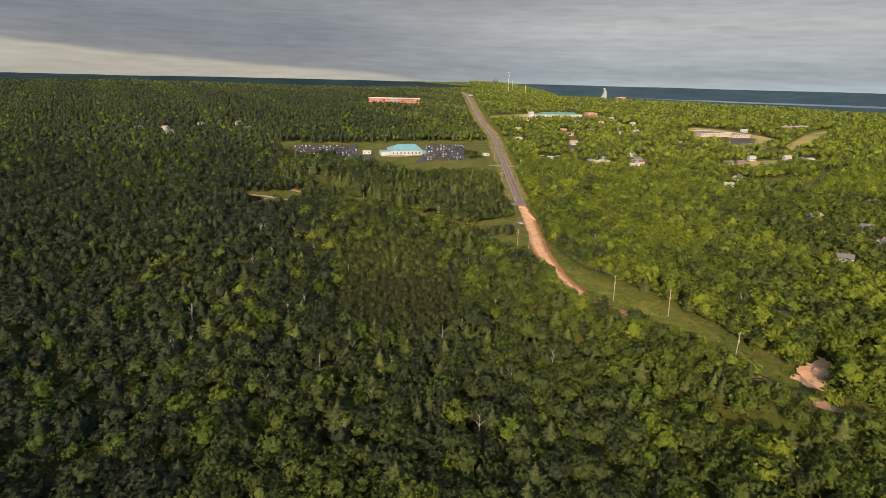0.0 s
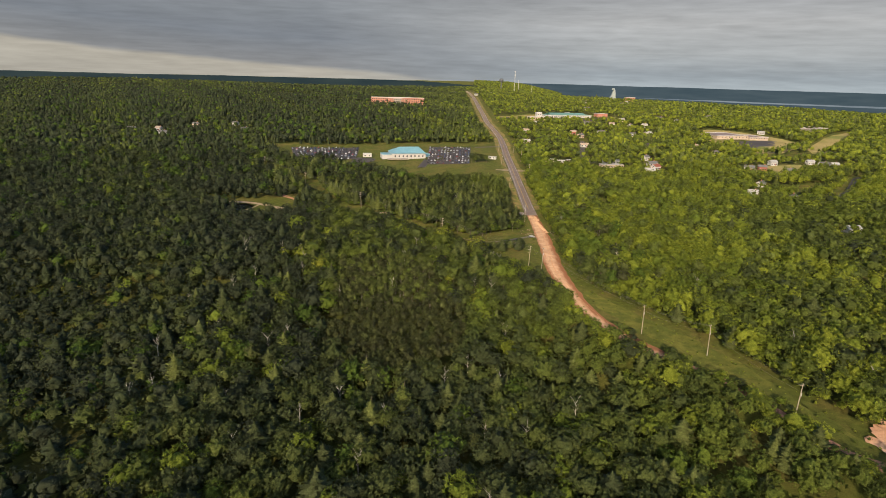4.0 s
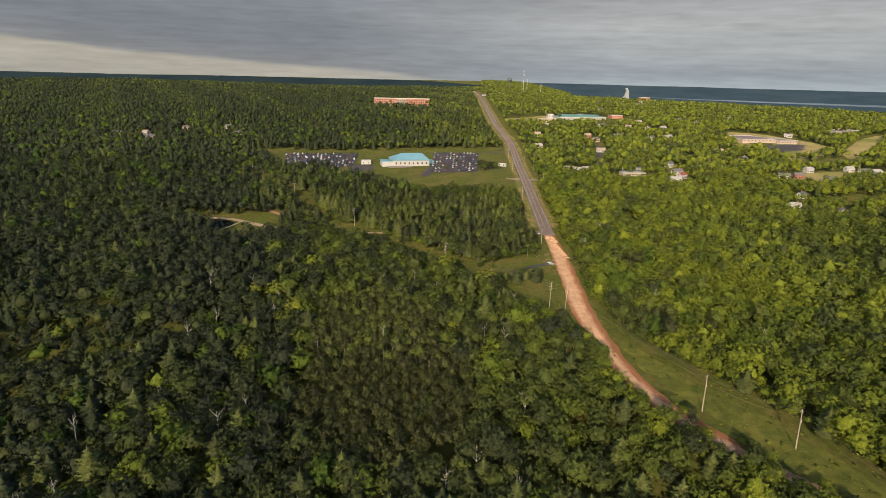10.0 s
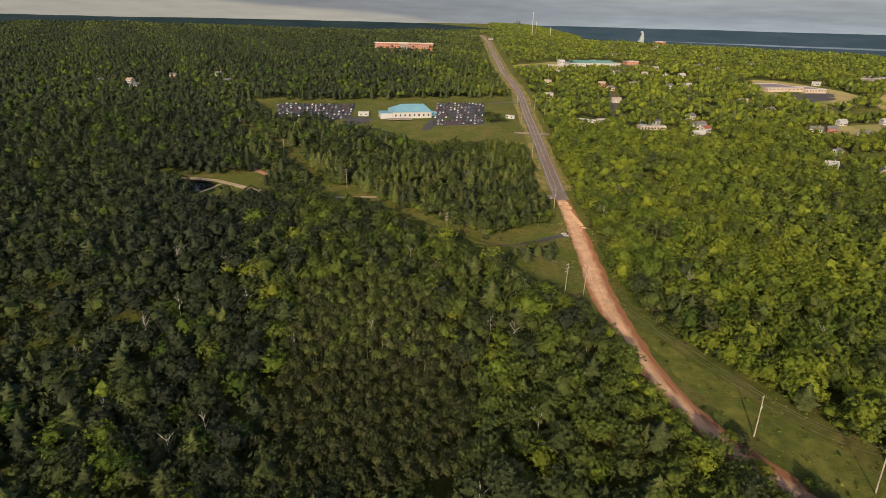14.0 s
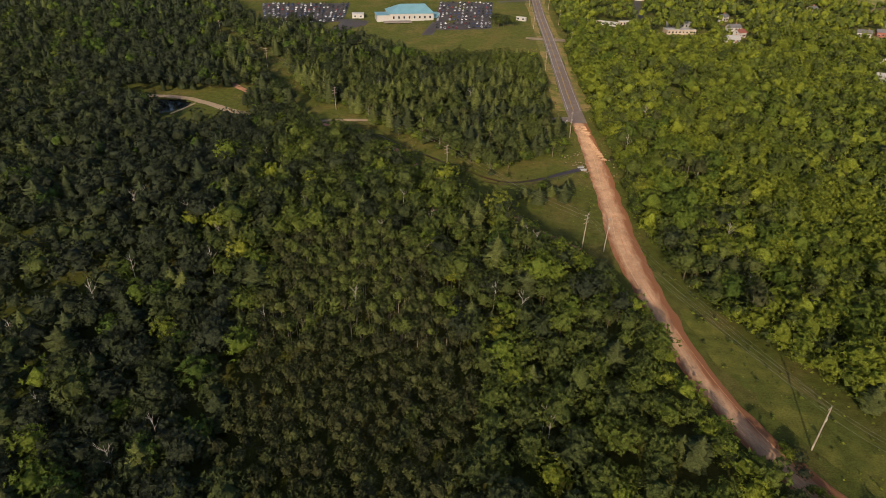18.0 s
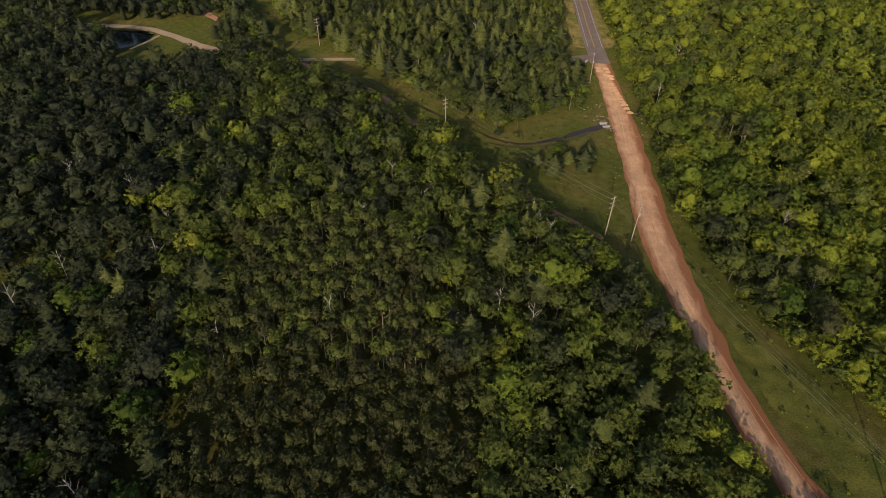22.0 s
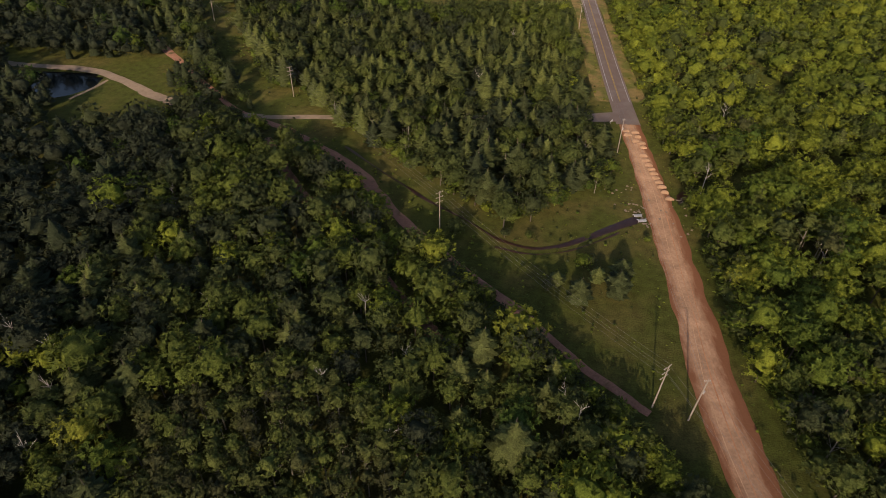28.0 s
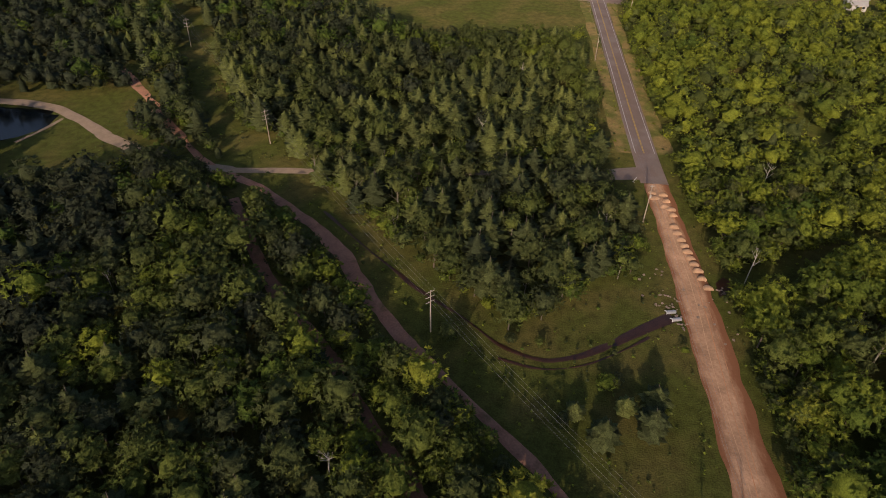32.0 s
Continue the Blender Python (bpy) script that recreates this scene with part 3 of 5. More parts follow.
for area, words in ((FLATS, "pale dry grass round the works"), (SCHOOL, "dry mown grass round the school"), (PASTURES[5], "open dry meadow on the slope"), (PASTURES[0], "small dry meadow among trees"), (PASTURES[7], "sunlit clearing in the far woods"), (PASTURES[9], "pale clearing in the far woods"), (PASTURES[10], "mown ground before the long block")):
    patch("meadow", area, DRY, 0.12, words, "field", step=16, rag=3)
bank = patch("bare_bank", BARE, DIRT, 0.35, "eroded bare sandy bank of a small pit beside the road", "soil", rag=1.8, step=0.9)
for v in bank.data.vertices:
    rise = 1.0 - min(1.0, math.hypot(v.co.x - 157, v.co.y - 211) / 14.0)
    v.co.z += rise * (0.9 + 1.3 * noise.noise(Vector((v.co.x * 0.45, v.co.y * 0.12, 3.0))) + 0.5 * noise.noise(v.co * 1.1))

BLOCK = [(-42, 276), (-47, 318), (-50, 345), (-47, 372), (-27, 382), (-6, 377), (3, 364), (8, 340), (19, 328), (21, 300), (14, 276), (-15, 266)]
PINES = [(-45, 508), (-4, 474), (14, 468), (28, 452), (52, 464), (68, 472), (70, 525), (70, 672), (20, 660), (-30, 672), (-110, 738), (-190, 740), (-170, 620), (-120, 605), (-80, 552)]


def open_here(x, y):
    """Where no tree stands."""
    mid = np.interp(y, [c[1] for c in DIRT_LINE], [c[0] for c in DIRT_LINE])
    o = near_line(x, y, DIRT_LINE) < np.where(y > 258, np.where((y < 345) & (x < mid), np.where(y < 312, 9.5, 7.2), np.where((y > 365) & (x > mid), 8.8, 9.0)), 5.5)
    o |= near_line(x, y, PAVED_LINE) < np.where(y < 700, 9.5, np.where(y < 1000, 14, 19))
    edge = np.interp(y, [184, 240, 257, 296, 314, 335, 364, 403], [153, 138, 133.5, 118, 107, 95, 87, 85])
    o |= (y > 150) & (y < 410) & (x > mid - 4) & (x < edge + 1.5)
    for line, w in ((RED_TRACK[6:], 5.2), (RED_TRACK[:7], 3.4), (TRACK_2, 3.3), (POND_ROAD, 4.8), (CROSS, 6), (FARCROSS, 6), ([(70, 528), (-66, 519)], 3.6), ([(-60, 538), (8, 443)], 5), ([(-62, 530), (-80, 546), (-106, 598), (-125, 648)], 8), ([(-125, 648), (-200, 740)], 5)):
        o |= near_line(x, y, line) < w
    for area in (CLEARING, OPENING, POND_GRASS, FIELD, SIDE_GRASS, BARE, SCHOOL, FLATS, POND, *PASTURES):
        o |= inside(x, y, area)
    for cx, cy in ((33, 397), (11, 425)):
        o |= np.hypot(x - cx, y - cy) < 7.5
    for s in STREETS:
        o |= near_line(x, y, s) < 7
    for hx, hy, *_ in HOUSES:
        o |= np.hypot(x - hx, (y - hy + 5) * 0.8) < 10.5
    return o


# ---- trees ----
def tufts(points, facing, size, blades, rng):
    """Sprays of pointed leaf sprigs that stand out of a crown, each spray a star round its own axis."""
    n = len(points)
    up = facing + rng.normal(0, 0.35, (n, 3))
    up /= np.linalg.norm(up, axis=1)[:, None]
    u = np.cross(up, rng.normal(0, 1, (n, 3)))
    u /= np.linalg.norm(u, axis=1)[:, None]
    w = np.cross(up, u)
    vs, ns = [], []
    for b in range(blades):
        a = 6.283 * b / blades + rng.uniform(-0.4, 0.4, (n, 1))
        out = u * np.cos(a) + w * np.sin(a)
        side = -u * np.sin(a) + w * np.cos(a)
        ln, rise = size * rng.uniform(0.7, 1.35, (n, 1)), rng.uniform(0.0, 0.8, (n, 1))
        half = side * ln * rng.uniform(0.3, 0.46, (n, 1))
        foot = points + out * ln * 0.12 - up * ln * 0.2
        tip = points + out * ln + up * rise * ln
        vs += [foot - half, tip, foot + half]
        f = np.cross(tip - foot + half, 2 * half)
        f /= np.linalg.norm(f, axis=1)[:, None] + 1e-9
        f *= np.sign(np.sum(f * up, 1))[:, None]
        f = f * 0.62 + facing * 0.8
        ns += [f / np.linalg.norm(f, axis=1)[:, None]] * 3
    return np.stack(vs, 1).reshape(-1, 3), np.stack(ns, 1).reshape(-1, 3)


def ball(sub):
    """Corners and triangles of a unit icosphere."""
    bm = bmesh.new()
    bmesh.ops.create_icosphere(bm, subdivisions=sub, radius=1.0)
    bm.verts.ensure_lookup_table()
    v = np.array([tuple(p.co) for p in bm.verts])
    f = np.array([[p.index for p in t.verts] for t in bm.faces])
    bm.free()
    return v, f


BALLS = {k: ball(k) for k in (1, 2, 3)}


def round_crown(n, size, seed, wide, tall, low, lobes, lobe, sub, blades=0):
    """A lumpy broadleaf crown: the closed skin of many lobes, with leaf clumps standing out of it."""
    rng = np.random.default_rng(seed)
    k = lobes
    a = np.arange(k) * 2.4 + rng.uniform(0, 6.28)
    up = np.linspace(0.95, -0.3, k) + rng.uniform(-0.1, 0.1, k)
    rad = np.sqrt(np.clip(1 - up * up, 0, 1)) * wide * rng.uniform(0.6, 0.95, k)
    c = np.stack([np.cos(a) * rad, np.sin(a) * rad, low + tall * (0.42 + 0.5 * up)], -1)
    r = lobe * rng.uniform(0.7, 1.2, k)
    mid = np.array((0, 0, low + tall * 0.42))
    dv, df = BALLS[sub]
    b = dv @ (c - mid).T
    disc = b * b - (np.sum((c - mid) ** 2, 1) - r * r)[None]
    reach = np.where(disc > 0, b + np.sqrt(np.maximum(disc, 0)), 0).max(1)
    reach = np.maximum(reach, wide * 0.55) * rng.uniform(0.62, 1.1, len(dv)) * 0.69
    hull = mid + dv * reach[:, None]
    fn = np.cross(hull[df[:, 1]] - hull[df[:, 0]], hull[df[:, 2]] - hull[df[:, 0]])
    hn = np.zeros_like(hull)
    for q in range(3):
        np.add.at(hn, df[:, q], fn)
    hn /= np.linalg.norm(hn, axis=1)[:, None] + 1e-9
    hn += rng.normal(0, 0.2, hn.shape)
    hn /= np.linalg.norm(hn, axis=1)[:, None]
    if not n:
        return hull, hn, df
    d = rng.normal(0, 1, (n * 5, 3))
    d[:, 2] += 0.5
    d /= np.linalg.norm(d, axis=1)[:, None]
    which = rng.integers(0, k, n * 5)
    p = c[which] + d * r[which][:, None] * (1, 1, 0.85)
    deep = np.min(np.linalg.norm(p[:, None] - c[None], axis=2) / r[None], axis=1)
    keep = np.flatnonzero(deep > 0.8)[:n]
    p, d = p[keep], d[keep]
    out = p - (0, 0, low + tall * 0.3)
    out /= np.linalg.norm(out, axis=1)[:, None]
    f = d * 0.6 + out * 0.65
    f /= np.linalg.norm(f, axis=1)[:, None]
    cv, cn = tufts(p, f, size, blades, rng)
    return np.concatenate([hull, cv]), np.concatenate([hn, cn]), np.concatenate([df, np.arange(len(cv)).reshape(-1, 3) + len(hull)])


def card_faces(n):
    q = np.arange(n * 4).reshape(n, 4)
    return np.concatenate([q[:, :3], q[:, [0, 2, 3]]])


def pine_crown(tiers, per, seed, tall=12.0, wide=3.9, low=1.8, slim=0.3):
    """Whorls of plumed boughs round a straight stem."""
    rng = np.random.default_rng(seed)
    out, nor = [], []
    for i in range(tiers):
        f = i / (tiers - 1)
        z = low + (tall - low - 0.6) * f
        r = wide * (1 - f ** 2.2) * (0.7 + 0.3 * min(1, f * 3)) * rng.uniform(0.62, 1.12) + 0.3
        a0 = rng.uniform(0, 6.28)
        for j in range(per):
            a = a0 + 6.283 * j / per + rng.uniform(-0.25, 0.25)
            rr = r * rng.uniform(0.65, 1.15)
            lift = rr * rng.uniform(-0.08, 0.28)
            u = np.array((math.cos(a), math.sin(a), 0))
            s = np.array((-u[1], u[0], 0))
            w = rr * slim + 0.1
            b = np.array((0, 0, z + rng.uniform(-0.2, 0.2)))
            out += [b + u * rr * 0.1 + (0, 0, 0.2), b + u * rr * 0.65 - s * w + (0, 0, lift * 0.3 - 0.2), b + u * rr + (0, 0, lift), b + u * rr * 0.65 + s * w + (0, 0, lift * 0.3 - 0.2)]
            q = u * 0.9 + np.array((0, 0, 0.55)) + rng.normal(0, 0.25, 3)
            nor += [q / np.linalg.norm(q)] * 4
    n, ring = len(out), 7
    for i in range(4):
        f = i / 3
        for j in range(ring):
            a = 6.283 * (j + 0.5 * i) / ring
            rr = (wide * 0.62 * (1 - f) ** 0.7 + 0.05) * rng.uniform(0.7, 1.15)
            out.append(np.array((math.cos(a) * rr, math.sin(a) * rr, low + (tall - low - 0.4) * f)))
            nor.append(np.array((math.cos(a) * 0.8, math.sin(a) * 0.8, 0.6)))
    core = [[n + i * ring + j, n + i * ring + (j + 1) % ring, n + (i + 1) * ring + (j + q) % ring] if q == 0 else [n + i * ring + (j + 1) % ring, n + (i + 1) * ring + (j + 1) % ring, n + (i + 1) * ring + j] for i in range(3) for j in range(ring) for q in (0, 1)]
    return np.array(out), np.array(nor), np.concatenate([card_faces(n // 4), np.array(core)])


def crown(kind, lod, seed):
    n, s, sub, blades = ((140, 0.62, 2, 5), (44, 0.78, 2, 4), (8, 0.9, 2, 3), (0, 1, 1, 0))[lod]
    if kind == "pine":
        return pine_crown((15, 8, 5, 3)[lod], (15, 8, 5, 4)[lod], seed, slim=(0.2, 0.3, 0.36, 0.5)[lod])
    if kind == "aspen":
        return round_crown(int(n * 0.55), s * 0.75, seed, 1.8, 4.4, 7.0, 8, 1.25, sub, blades)
    if kind == "maple":
        return round_crown(n, s, seed, 3.3, 8.0, 3.4, 13, 1.75, sub, blades)
    return round_crown(n, s, seed, 3.1, 7.5, 4.0, 12, 1.65, sub, blades)


def trunk_mesh(kind, seed):
    rng = random.Random(seed)
    bm = bmesh.new()
    top = {"pine": 12.6, "aspen": 10.5, "maple": 8.5, "hardwood": 8.5}[kind]
    rod(bm, (0, 0, -0.8), (0, 0, top * 0.55), 0.2, 0.13, 5)
    rod(bm, (0, 0, top * 0.55), (rng.uniform(-.4, .4), rng.uniform(-.4, .4), top), 0.13, 0.03, 4)
    if kind != "pine":
        for i in range(4):
            a = i * 1.7 + rng.uniform(0, 1)
            h = top * rng.uniform(0.4, 0.6)
            rod(bm, (0, 0, h), (math.cos(a) * 2, math.sin(a) * 2, h + 2.4), 0.07, 0.02, 3)
    me = bpy.data.meshes.new("trunk")
    bm.to_mesh(me)
    bm.free()
    me.materials.append(ASPEN_BARK if kind == "aspen" else BARK)
    return me


KINDS = ("hardwood", "maple", "aspen", "pine")
VARIANTS = 5
CROWNS = {(k, l): [crown(k, l, 100 * i + 7 * l + v) for v in range(VARIANTS)] for i, k in enumerate(KINDS) for l in range(4)}
LABELS = {"hardwood": "dark green broadleaf tree with a lumpy rounded crown", "maple": "bright yellow-green maple with a full rounded crown",
          "aspen": "slim olive-green aspen in a dense stand", "pine": "dark green white pine with tiered drooping boughs"}
GROUPS = {"hardwood": "broadleaf trees of the wood", "maple": "maples of the wood", "aspen": "aspens of the stand", "pine": "pines of the wood"}


def scatter(x0, x1, y0, y1, step, rng, cone=True, jitter=0.42):
    gx_, gy_ = np.meshgrid(np.arange(x0, x1, step), np.arange(y0, y1, step * 0.87))
    gx_ = gx_ + (np.arange(len(gx_)) % 2)[:, None] * step * 0.5
    x = (gx_ + rng.uniform(-jitter, jitter, gx_.shape) * step).ravel()
    y = (gy_ + rng.uniform(-jitter, jitter, gy_.shape) * step).ravel()
    keep = ~open_here(x, y)
    if cone:
        keep &= np.abs(x - 10) < 0.77 * np.maximum(y, 0) + 85
    return x[keep], y[keep]


def choose(x, y, rng):
    """Which kind grows where, and how tall."""
    u = rng.uniform(0, 1, len(x))
    drift = np.sin(x / 37 + 0.6) * np.sin(y / 43 + x / 90) + 0.6 * np.sin(x / 13 + y / 17)
    k = np.where(u < 0.72, 0, np.where(u < 0.86, 1, 3))
    right = x > np.interp(y, [c[1] for c in DIRT_LINE + PAVED_LINE], [c[0] for c in DIRT_LINE + PAVED_LINE])
    # brighter maples favoured on the right, partly in place of sunlight
    k = np.where(right & (u < 0.66 + 0.25 * drift), 1, np.where(right & (k == 3) & (u < 0.97), 0, k))
    k = np.where(right & (rng.uniform(0, 1, len(x)) < 0.2), 2, k)
    shade = (((x > 240) & (x < 430) & (y > 400) & (y < 575)) | ((x > 168) & (x < 225) & (y > 290) & (y < 350))) & (drift > -0.6)
    k = np.where(shade, np.where(u < 0.82, 0, 1), k)
    # darker kinds on the left, partly standing in for cloud shade
    dark = (x + 45 * drift < -75) & (y < 620)
    k = np.where(dark, np.where(u < 0.66, 0, np.where(u < 0.72, 1, 3)), k)
    near = (y < 285) & ~right & (x < 50)
    k = np.where(near, np.where(u < 0.58, 0, np.where(u < 0.70, 1, np.where(u < 0.78, 2, 3))), k)
    k = np.where(inside(x, y, BLOCK), np.where(u < 0.985, 2, 0), k)
    k = np.where(inside(x, y, PINES), np.where(u < 0.64, 3, np.where(u < 0.84, 0, 2)), k)
    # far right: maple share raised, partly in place of hazy sunlight
    k = np.where(right & (y > 720), np.where(u < 0.28, 0, np.where(u < 0.76, 1, np.where(u < 0.93, 2, 3))), k)
    k = np.where(~right & (y > 620) & (y < 1400), np.where(u < 0.4, 3, np.where(u < 0.85, 0, 1)), k)
    s = np.clip(rng.normal(0.98, 0.17, len(x)), 0.55, 1.4) * np.where(k == 3, rng.uniform(0.8, 1.12, len(x)), 1)
    s = np.where(inside(x, y, BLOCK), 0.9 + 0.08 * (s - 0.98) / 0.17, s)
    bank = np.interp(y, [c[1] for c in DIRT_LINE], [c[0] for c in DIRT_LINE]) - x
    s = np.where((bank > 0) & (y < 350), s * (0.7 + 0.3 * smooth(8, 26, bank)), s)
    track = near_line(x, y, RED_TRACK[6:])
    s = np.where(~inside(x, y, PINES), s * (0.6 + 0.4 * smooth(5, 18, track)), s)
    for hx, hy, *more in HOUSES + VIEWS:
        front = (np.abs(x - hx - (y - hy) * (hx / hy)) < (16 if abs(hx) < 2000 else 0)) & (y < hy + 4) & (y > hy - 50)
        s = np.where(front, s * (0.75 if more else 0.5), s)
    return k, s


def grow(name, label, kind_i, lod, x, y, s, wide, rng):
    """One joined wood of one kind."""
    if not len(x):
        return None
    kind = KINDS[kind_i]
    z = height(x, y)
    var, a = rng.integers(0, VARIANTS, len(x)), rng.uniform(0, 6.283, len(x))
    # painted in besides each tree's own tone: left cloud shade, right sun and haze
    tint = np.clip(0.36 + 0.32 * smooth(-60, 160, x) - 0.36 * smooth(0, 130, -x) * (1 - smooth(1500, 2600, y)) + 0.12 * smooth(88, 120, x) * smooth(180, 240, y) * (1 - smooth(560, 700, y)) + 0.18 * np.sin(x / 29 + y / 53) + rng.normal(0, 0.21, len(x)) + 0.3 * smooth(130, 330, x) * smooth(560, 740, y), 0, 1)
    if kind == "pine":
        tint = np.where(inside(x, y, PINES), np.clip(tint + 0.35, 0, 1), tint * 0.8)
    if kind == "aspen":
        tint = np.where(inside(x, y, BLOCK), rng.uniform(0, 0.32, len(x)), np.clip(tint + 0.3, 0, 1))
    vs, ts, ns, fs, at = [], [], [], [], 0
    for v in range(VARIANTS):
        m = np.flatnonzero(var == v)
        base, nor, tri = CROWNS[kind, lod][v]
        c, sn = np.cos(a[m])[:, None], np.sin(a[m])[:, None]
        w = (s * wide)[m][:, None]
        bx, by, bz = base[:, 0][None], base[:, 1][None], base[:, 2][None]
        vs.append(np.stack([x[m][:, None] + w * (c * bx - sn * by), y[m][:, None] + w * (sn * bx + c * by), z[m][:, None] + s[m][:, None] * bz], -1).reshape(-1, 3))
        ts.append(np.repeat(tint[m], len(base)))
        fs.append((tri[None] + (at + np.arange(len(m)) * len(base))[:, None, None]).reshape(-1, 3))
        at += len(m) * len(base)
        ax, ay, az = nor[:, 0][None], nor[:, 1][None], nor[:, 2][None]
        ns.append(np.stack([c * ax - sn * ay, sn * ax + c * ay, np.broadcast_to(az, (len(m), len(base)))], -1).reshape(-1, 3))
    v = np.concatenate(vs)
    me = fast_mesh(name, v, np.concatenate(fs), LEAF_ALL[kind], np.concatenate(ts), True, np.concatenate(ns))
    return tagged(new(name, me), label, "wood", kind="stuff")


WOODS = {"hardwood": "dense dark green broadleaf wood", "maple": "bright yellow-green maple wood", "aspen": "even stand of olive-green aspens", "pine": "dark green pine wood"}
rng = np.random.default_rng(11)
TREE_MESH = {}
for i, k in enumerate(KINDS):
    for v in range(VARIANTS):
        c, cn, tri = CROWNS[k, 0][v]
        TREE_MESH[k, v] = (fast_mesh("crown", c, tri, LEAF_ONE[k], None, True, cn), trunk_mesh(k, v))


for v in range(VARIANTS):
    c, cn, tri = CROWNS["maple", 0][v]
    TREE_MESH["bright", v] = (fast_mesh("crown", c, tri, LEAF_ONE["bright"], None, True, cn), TREE_MESH["maple", v][1])


def plant(kind, x, y, s, turn, v=0, wide=1.0, label="", sink=0.0):
    """One tree as a thing of its own: trunk and crown."""
    t = thing({"hardwood": "broadleaf_tree", "maple": "maple_tree", "bright": "maple_tree", "aspen": "aspen_tree", "pine": "pine_tree"}[kind], pose(x, y, hz(x, y) - sink, 0, 0, turn), label or LABELS[kind], "tree", "" if label else GROUPS[kind])
    t.scale = (s * wide, s * wide, s)
    for name, me in zip(("crown", "trunk"), TREE_MESH[kind, v]):
        ob = new(name, me)
        ob.parent = t
    return t


# the nearest woods: single trees in the stretch beside the clearing, the rest joined
x, y = scatter(-95, 172, 140, 520, 6.5, rng, jitter=0.36)
x2, y2 = scatter(-52, 34, 252, 406, 3.9, rng)
x3, y3 = scatter(-110, 78, 440, 640, 6.2, rng)
m, m2, m3 = ~inside(x, y, BLOCK) & ~inside(x, y, PINES), inside(x2, y2, BLOCK), inside(x3, y3, PINES)
x, y = np.concatenate([x[m], x2[m2], x3[m3]]), np.concatenate([y[m], y2[m2], y3[m3]])
k, s = choose(x, y, rng)
stretch = (np.abs(x - 25) < 105) & (y > 330) & (y < 520)
order = np.argsort(np.hypot((x - 25), (y - 420) * 0.9))
single = np.zeros(len(x), bool)
for i in range(4):
    pick = [j for j in order if k[j] == i and stretch[j]][:290]
    single[pick] = True
for j in np.flatnonzero(single):
    plant(KINDS[k[j]], x[j], y[j], s[j], rng.uniform(0, 360), int(rng.integers(0, VARIANTS)), 1.13)
for i, kind in enumerate(KINDS):
    m = (k == i) & ~single
    grow(kind + "_wood", WOODS[kind], i, 0, x[m], y[m], s[m], np.where(inside(x[m], y[m], BLOCK), 0.98, 1.13), rng)
# the flanks and the middle distance
x, y = scatter(-760, 760, 100, 780, 7.2, rng, jitter=0.38)
m = (np.abs(x - 38.5) > 133.5) | (y > 520) | (y < 140)
m &= ~(inside(x, y, PINES) & (y < 640) & (x > -110))
x, y = x[m], y[m]
k, s = choose(x, y, rng)
for i, kind in enumerate(KINDS):
    grow(kind + "_wood", WOODS[kind] + " farther off", i, 1, x[k == i], y[k == i], s[k == i], 1.17, rng)
for lod, y0, y1, step, wide, words in ((2, 780, 1250, 7.6, 1.12, " in the distance"), (3, 1250, 1900, 8.4, 1.2, " on the far slopes"), (3, 1900, 4750, 15, 1.9, " towards the horizon")):
    x, y = scatter(-3900 if y1 > 2000 else -1500, 3300 if y1 > 2000 else 1500, y0, y1, step, rng)
    r, az = np.hypot(x, y - 80), np.arctan2(x, y - 80)
    m = (r < np.where(az < 0.06, 2590, 4750)) & ~((az > 0.2) & (r > 2600))
    x, y = x[m], y[m]
    k, s = choose(x, y, rng)
    for i, kind in enumerate(KINDS):
        grow(kind + "_wood", WOODS[kind] + words, i, lod, x[k == i], y[k == i], s[k == i], wide, rng)

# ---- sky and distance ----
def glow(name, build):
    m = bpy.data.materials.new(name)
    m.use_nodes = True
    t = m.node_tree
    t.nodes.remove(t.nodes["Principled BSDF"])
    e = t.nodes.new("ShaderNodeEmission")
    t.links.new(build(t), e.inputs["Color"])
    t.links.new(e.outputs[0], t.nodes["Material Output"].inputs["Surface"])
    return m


def noise_at(t, sx, sy, sz, detail, off=(0, 0, 0)):
    pos = t.nodes.new("ShaderNodeNewGeometry")
    mp = t.nodes.new("ShaderNodeMapping")
    mp.inputs["Scale"].default_value = (sx, sy, sz)
    mp.inputs["Location"].default_value = off
    t.links.new(pos.outputs["Position"], mp.inputs["Vector"])
    n = t.nodes.new("ShaderNodeTexNoise")
    n.inputs["Detail"].default_value, n.inputs["Scale"].default_value, n.inputs["Roughness"].default_value = detail, 1, 0.55
    t.links.new(mp.outputs[0], n.inputs["Vector"])
    return n.outputs[0], mp.outputs[0]


def ramp_of(t, value, lo, hi, stops):
    r = t.nodes.new("ShaderNodeMapRange")
    r.inputs[1].default_value, r.inputs[2].default_value = lo, hi
    t.links.new(value, r.inputs[0])
    c = t.nodes.new("ShaderNodeValToRGB")
    e = c.color_ramp.elements
    e[0].position, e[0].color = stops[0][0], (*stops[0][1], 1)
    e[1].position, e[1].color = stops[-1][0], (*stops[-1][1], 1)
    for at, col in stops[1:-1]:
        e.new(at).color = (*col, 1)
    t.links.new(r.outputs[0], c.inputs[0])
    return c.outputs[0]


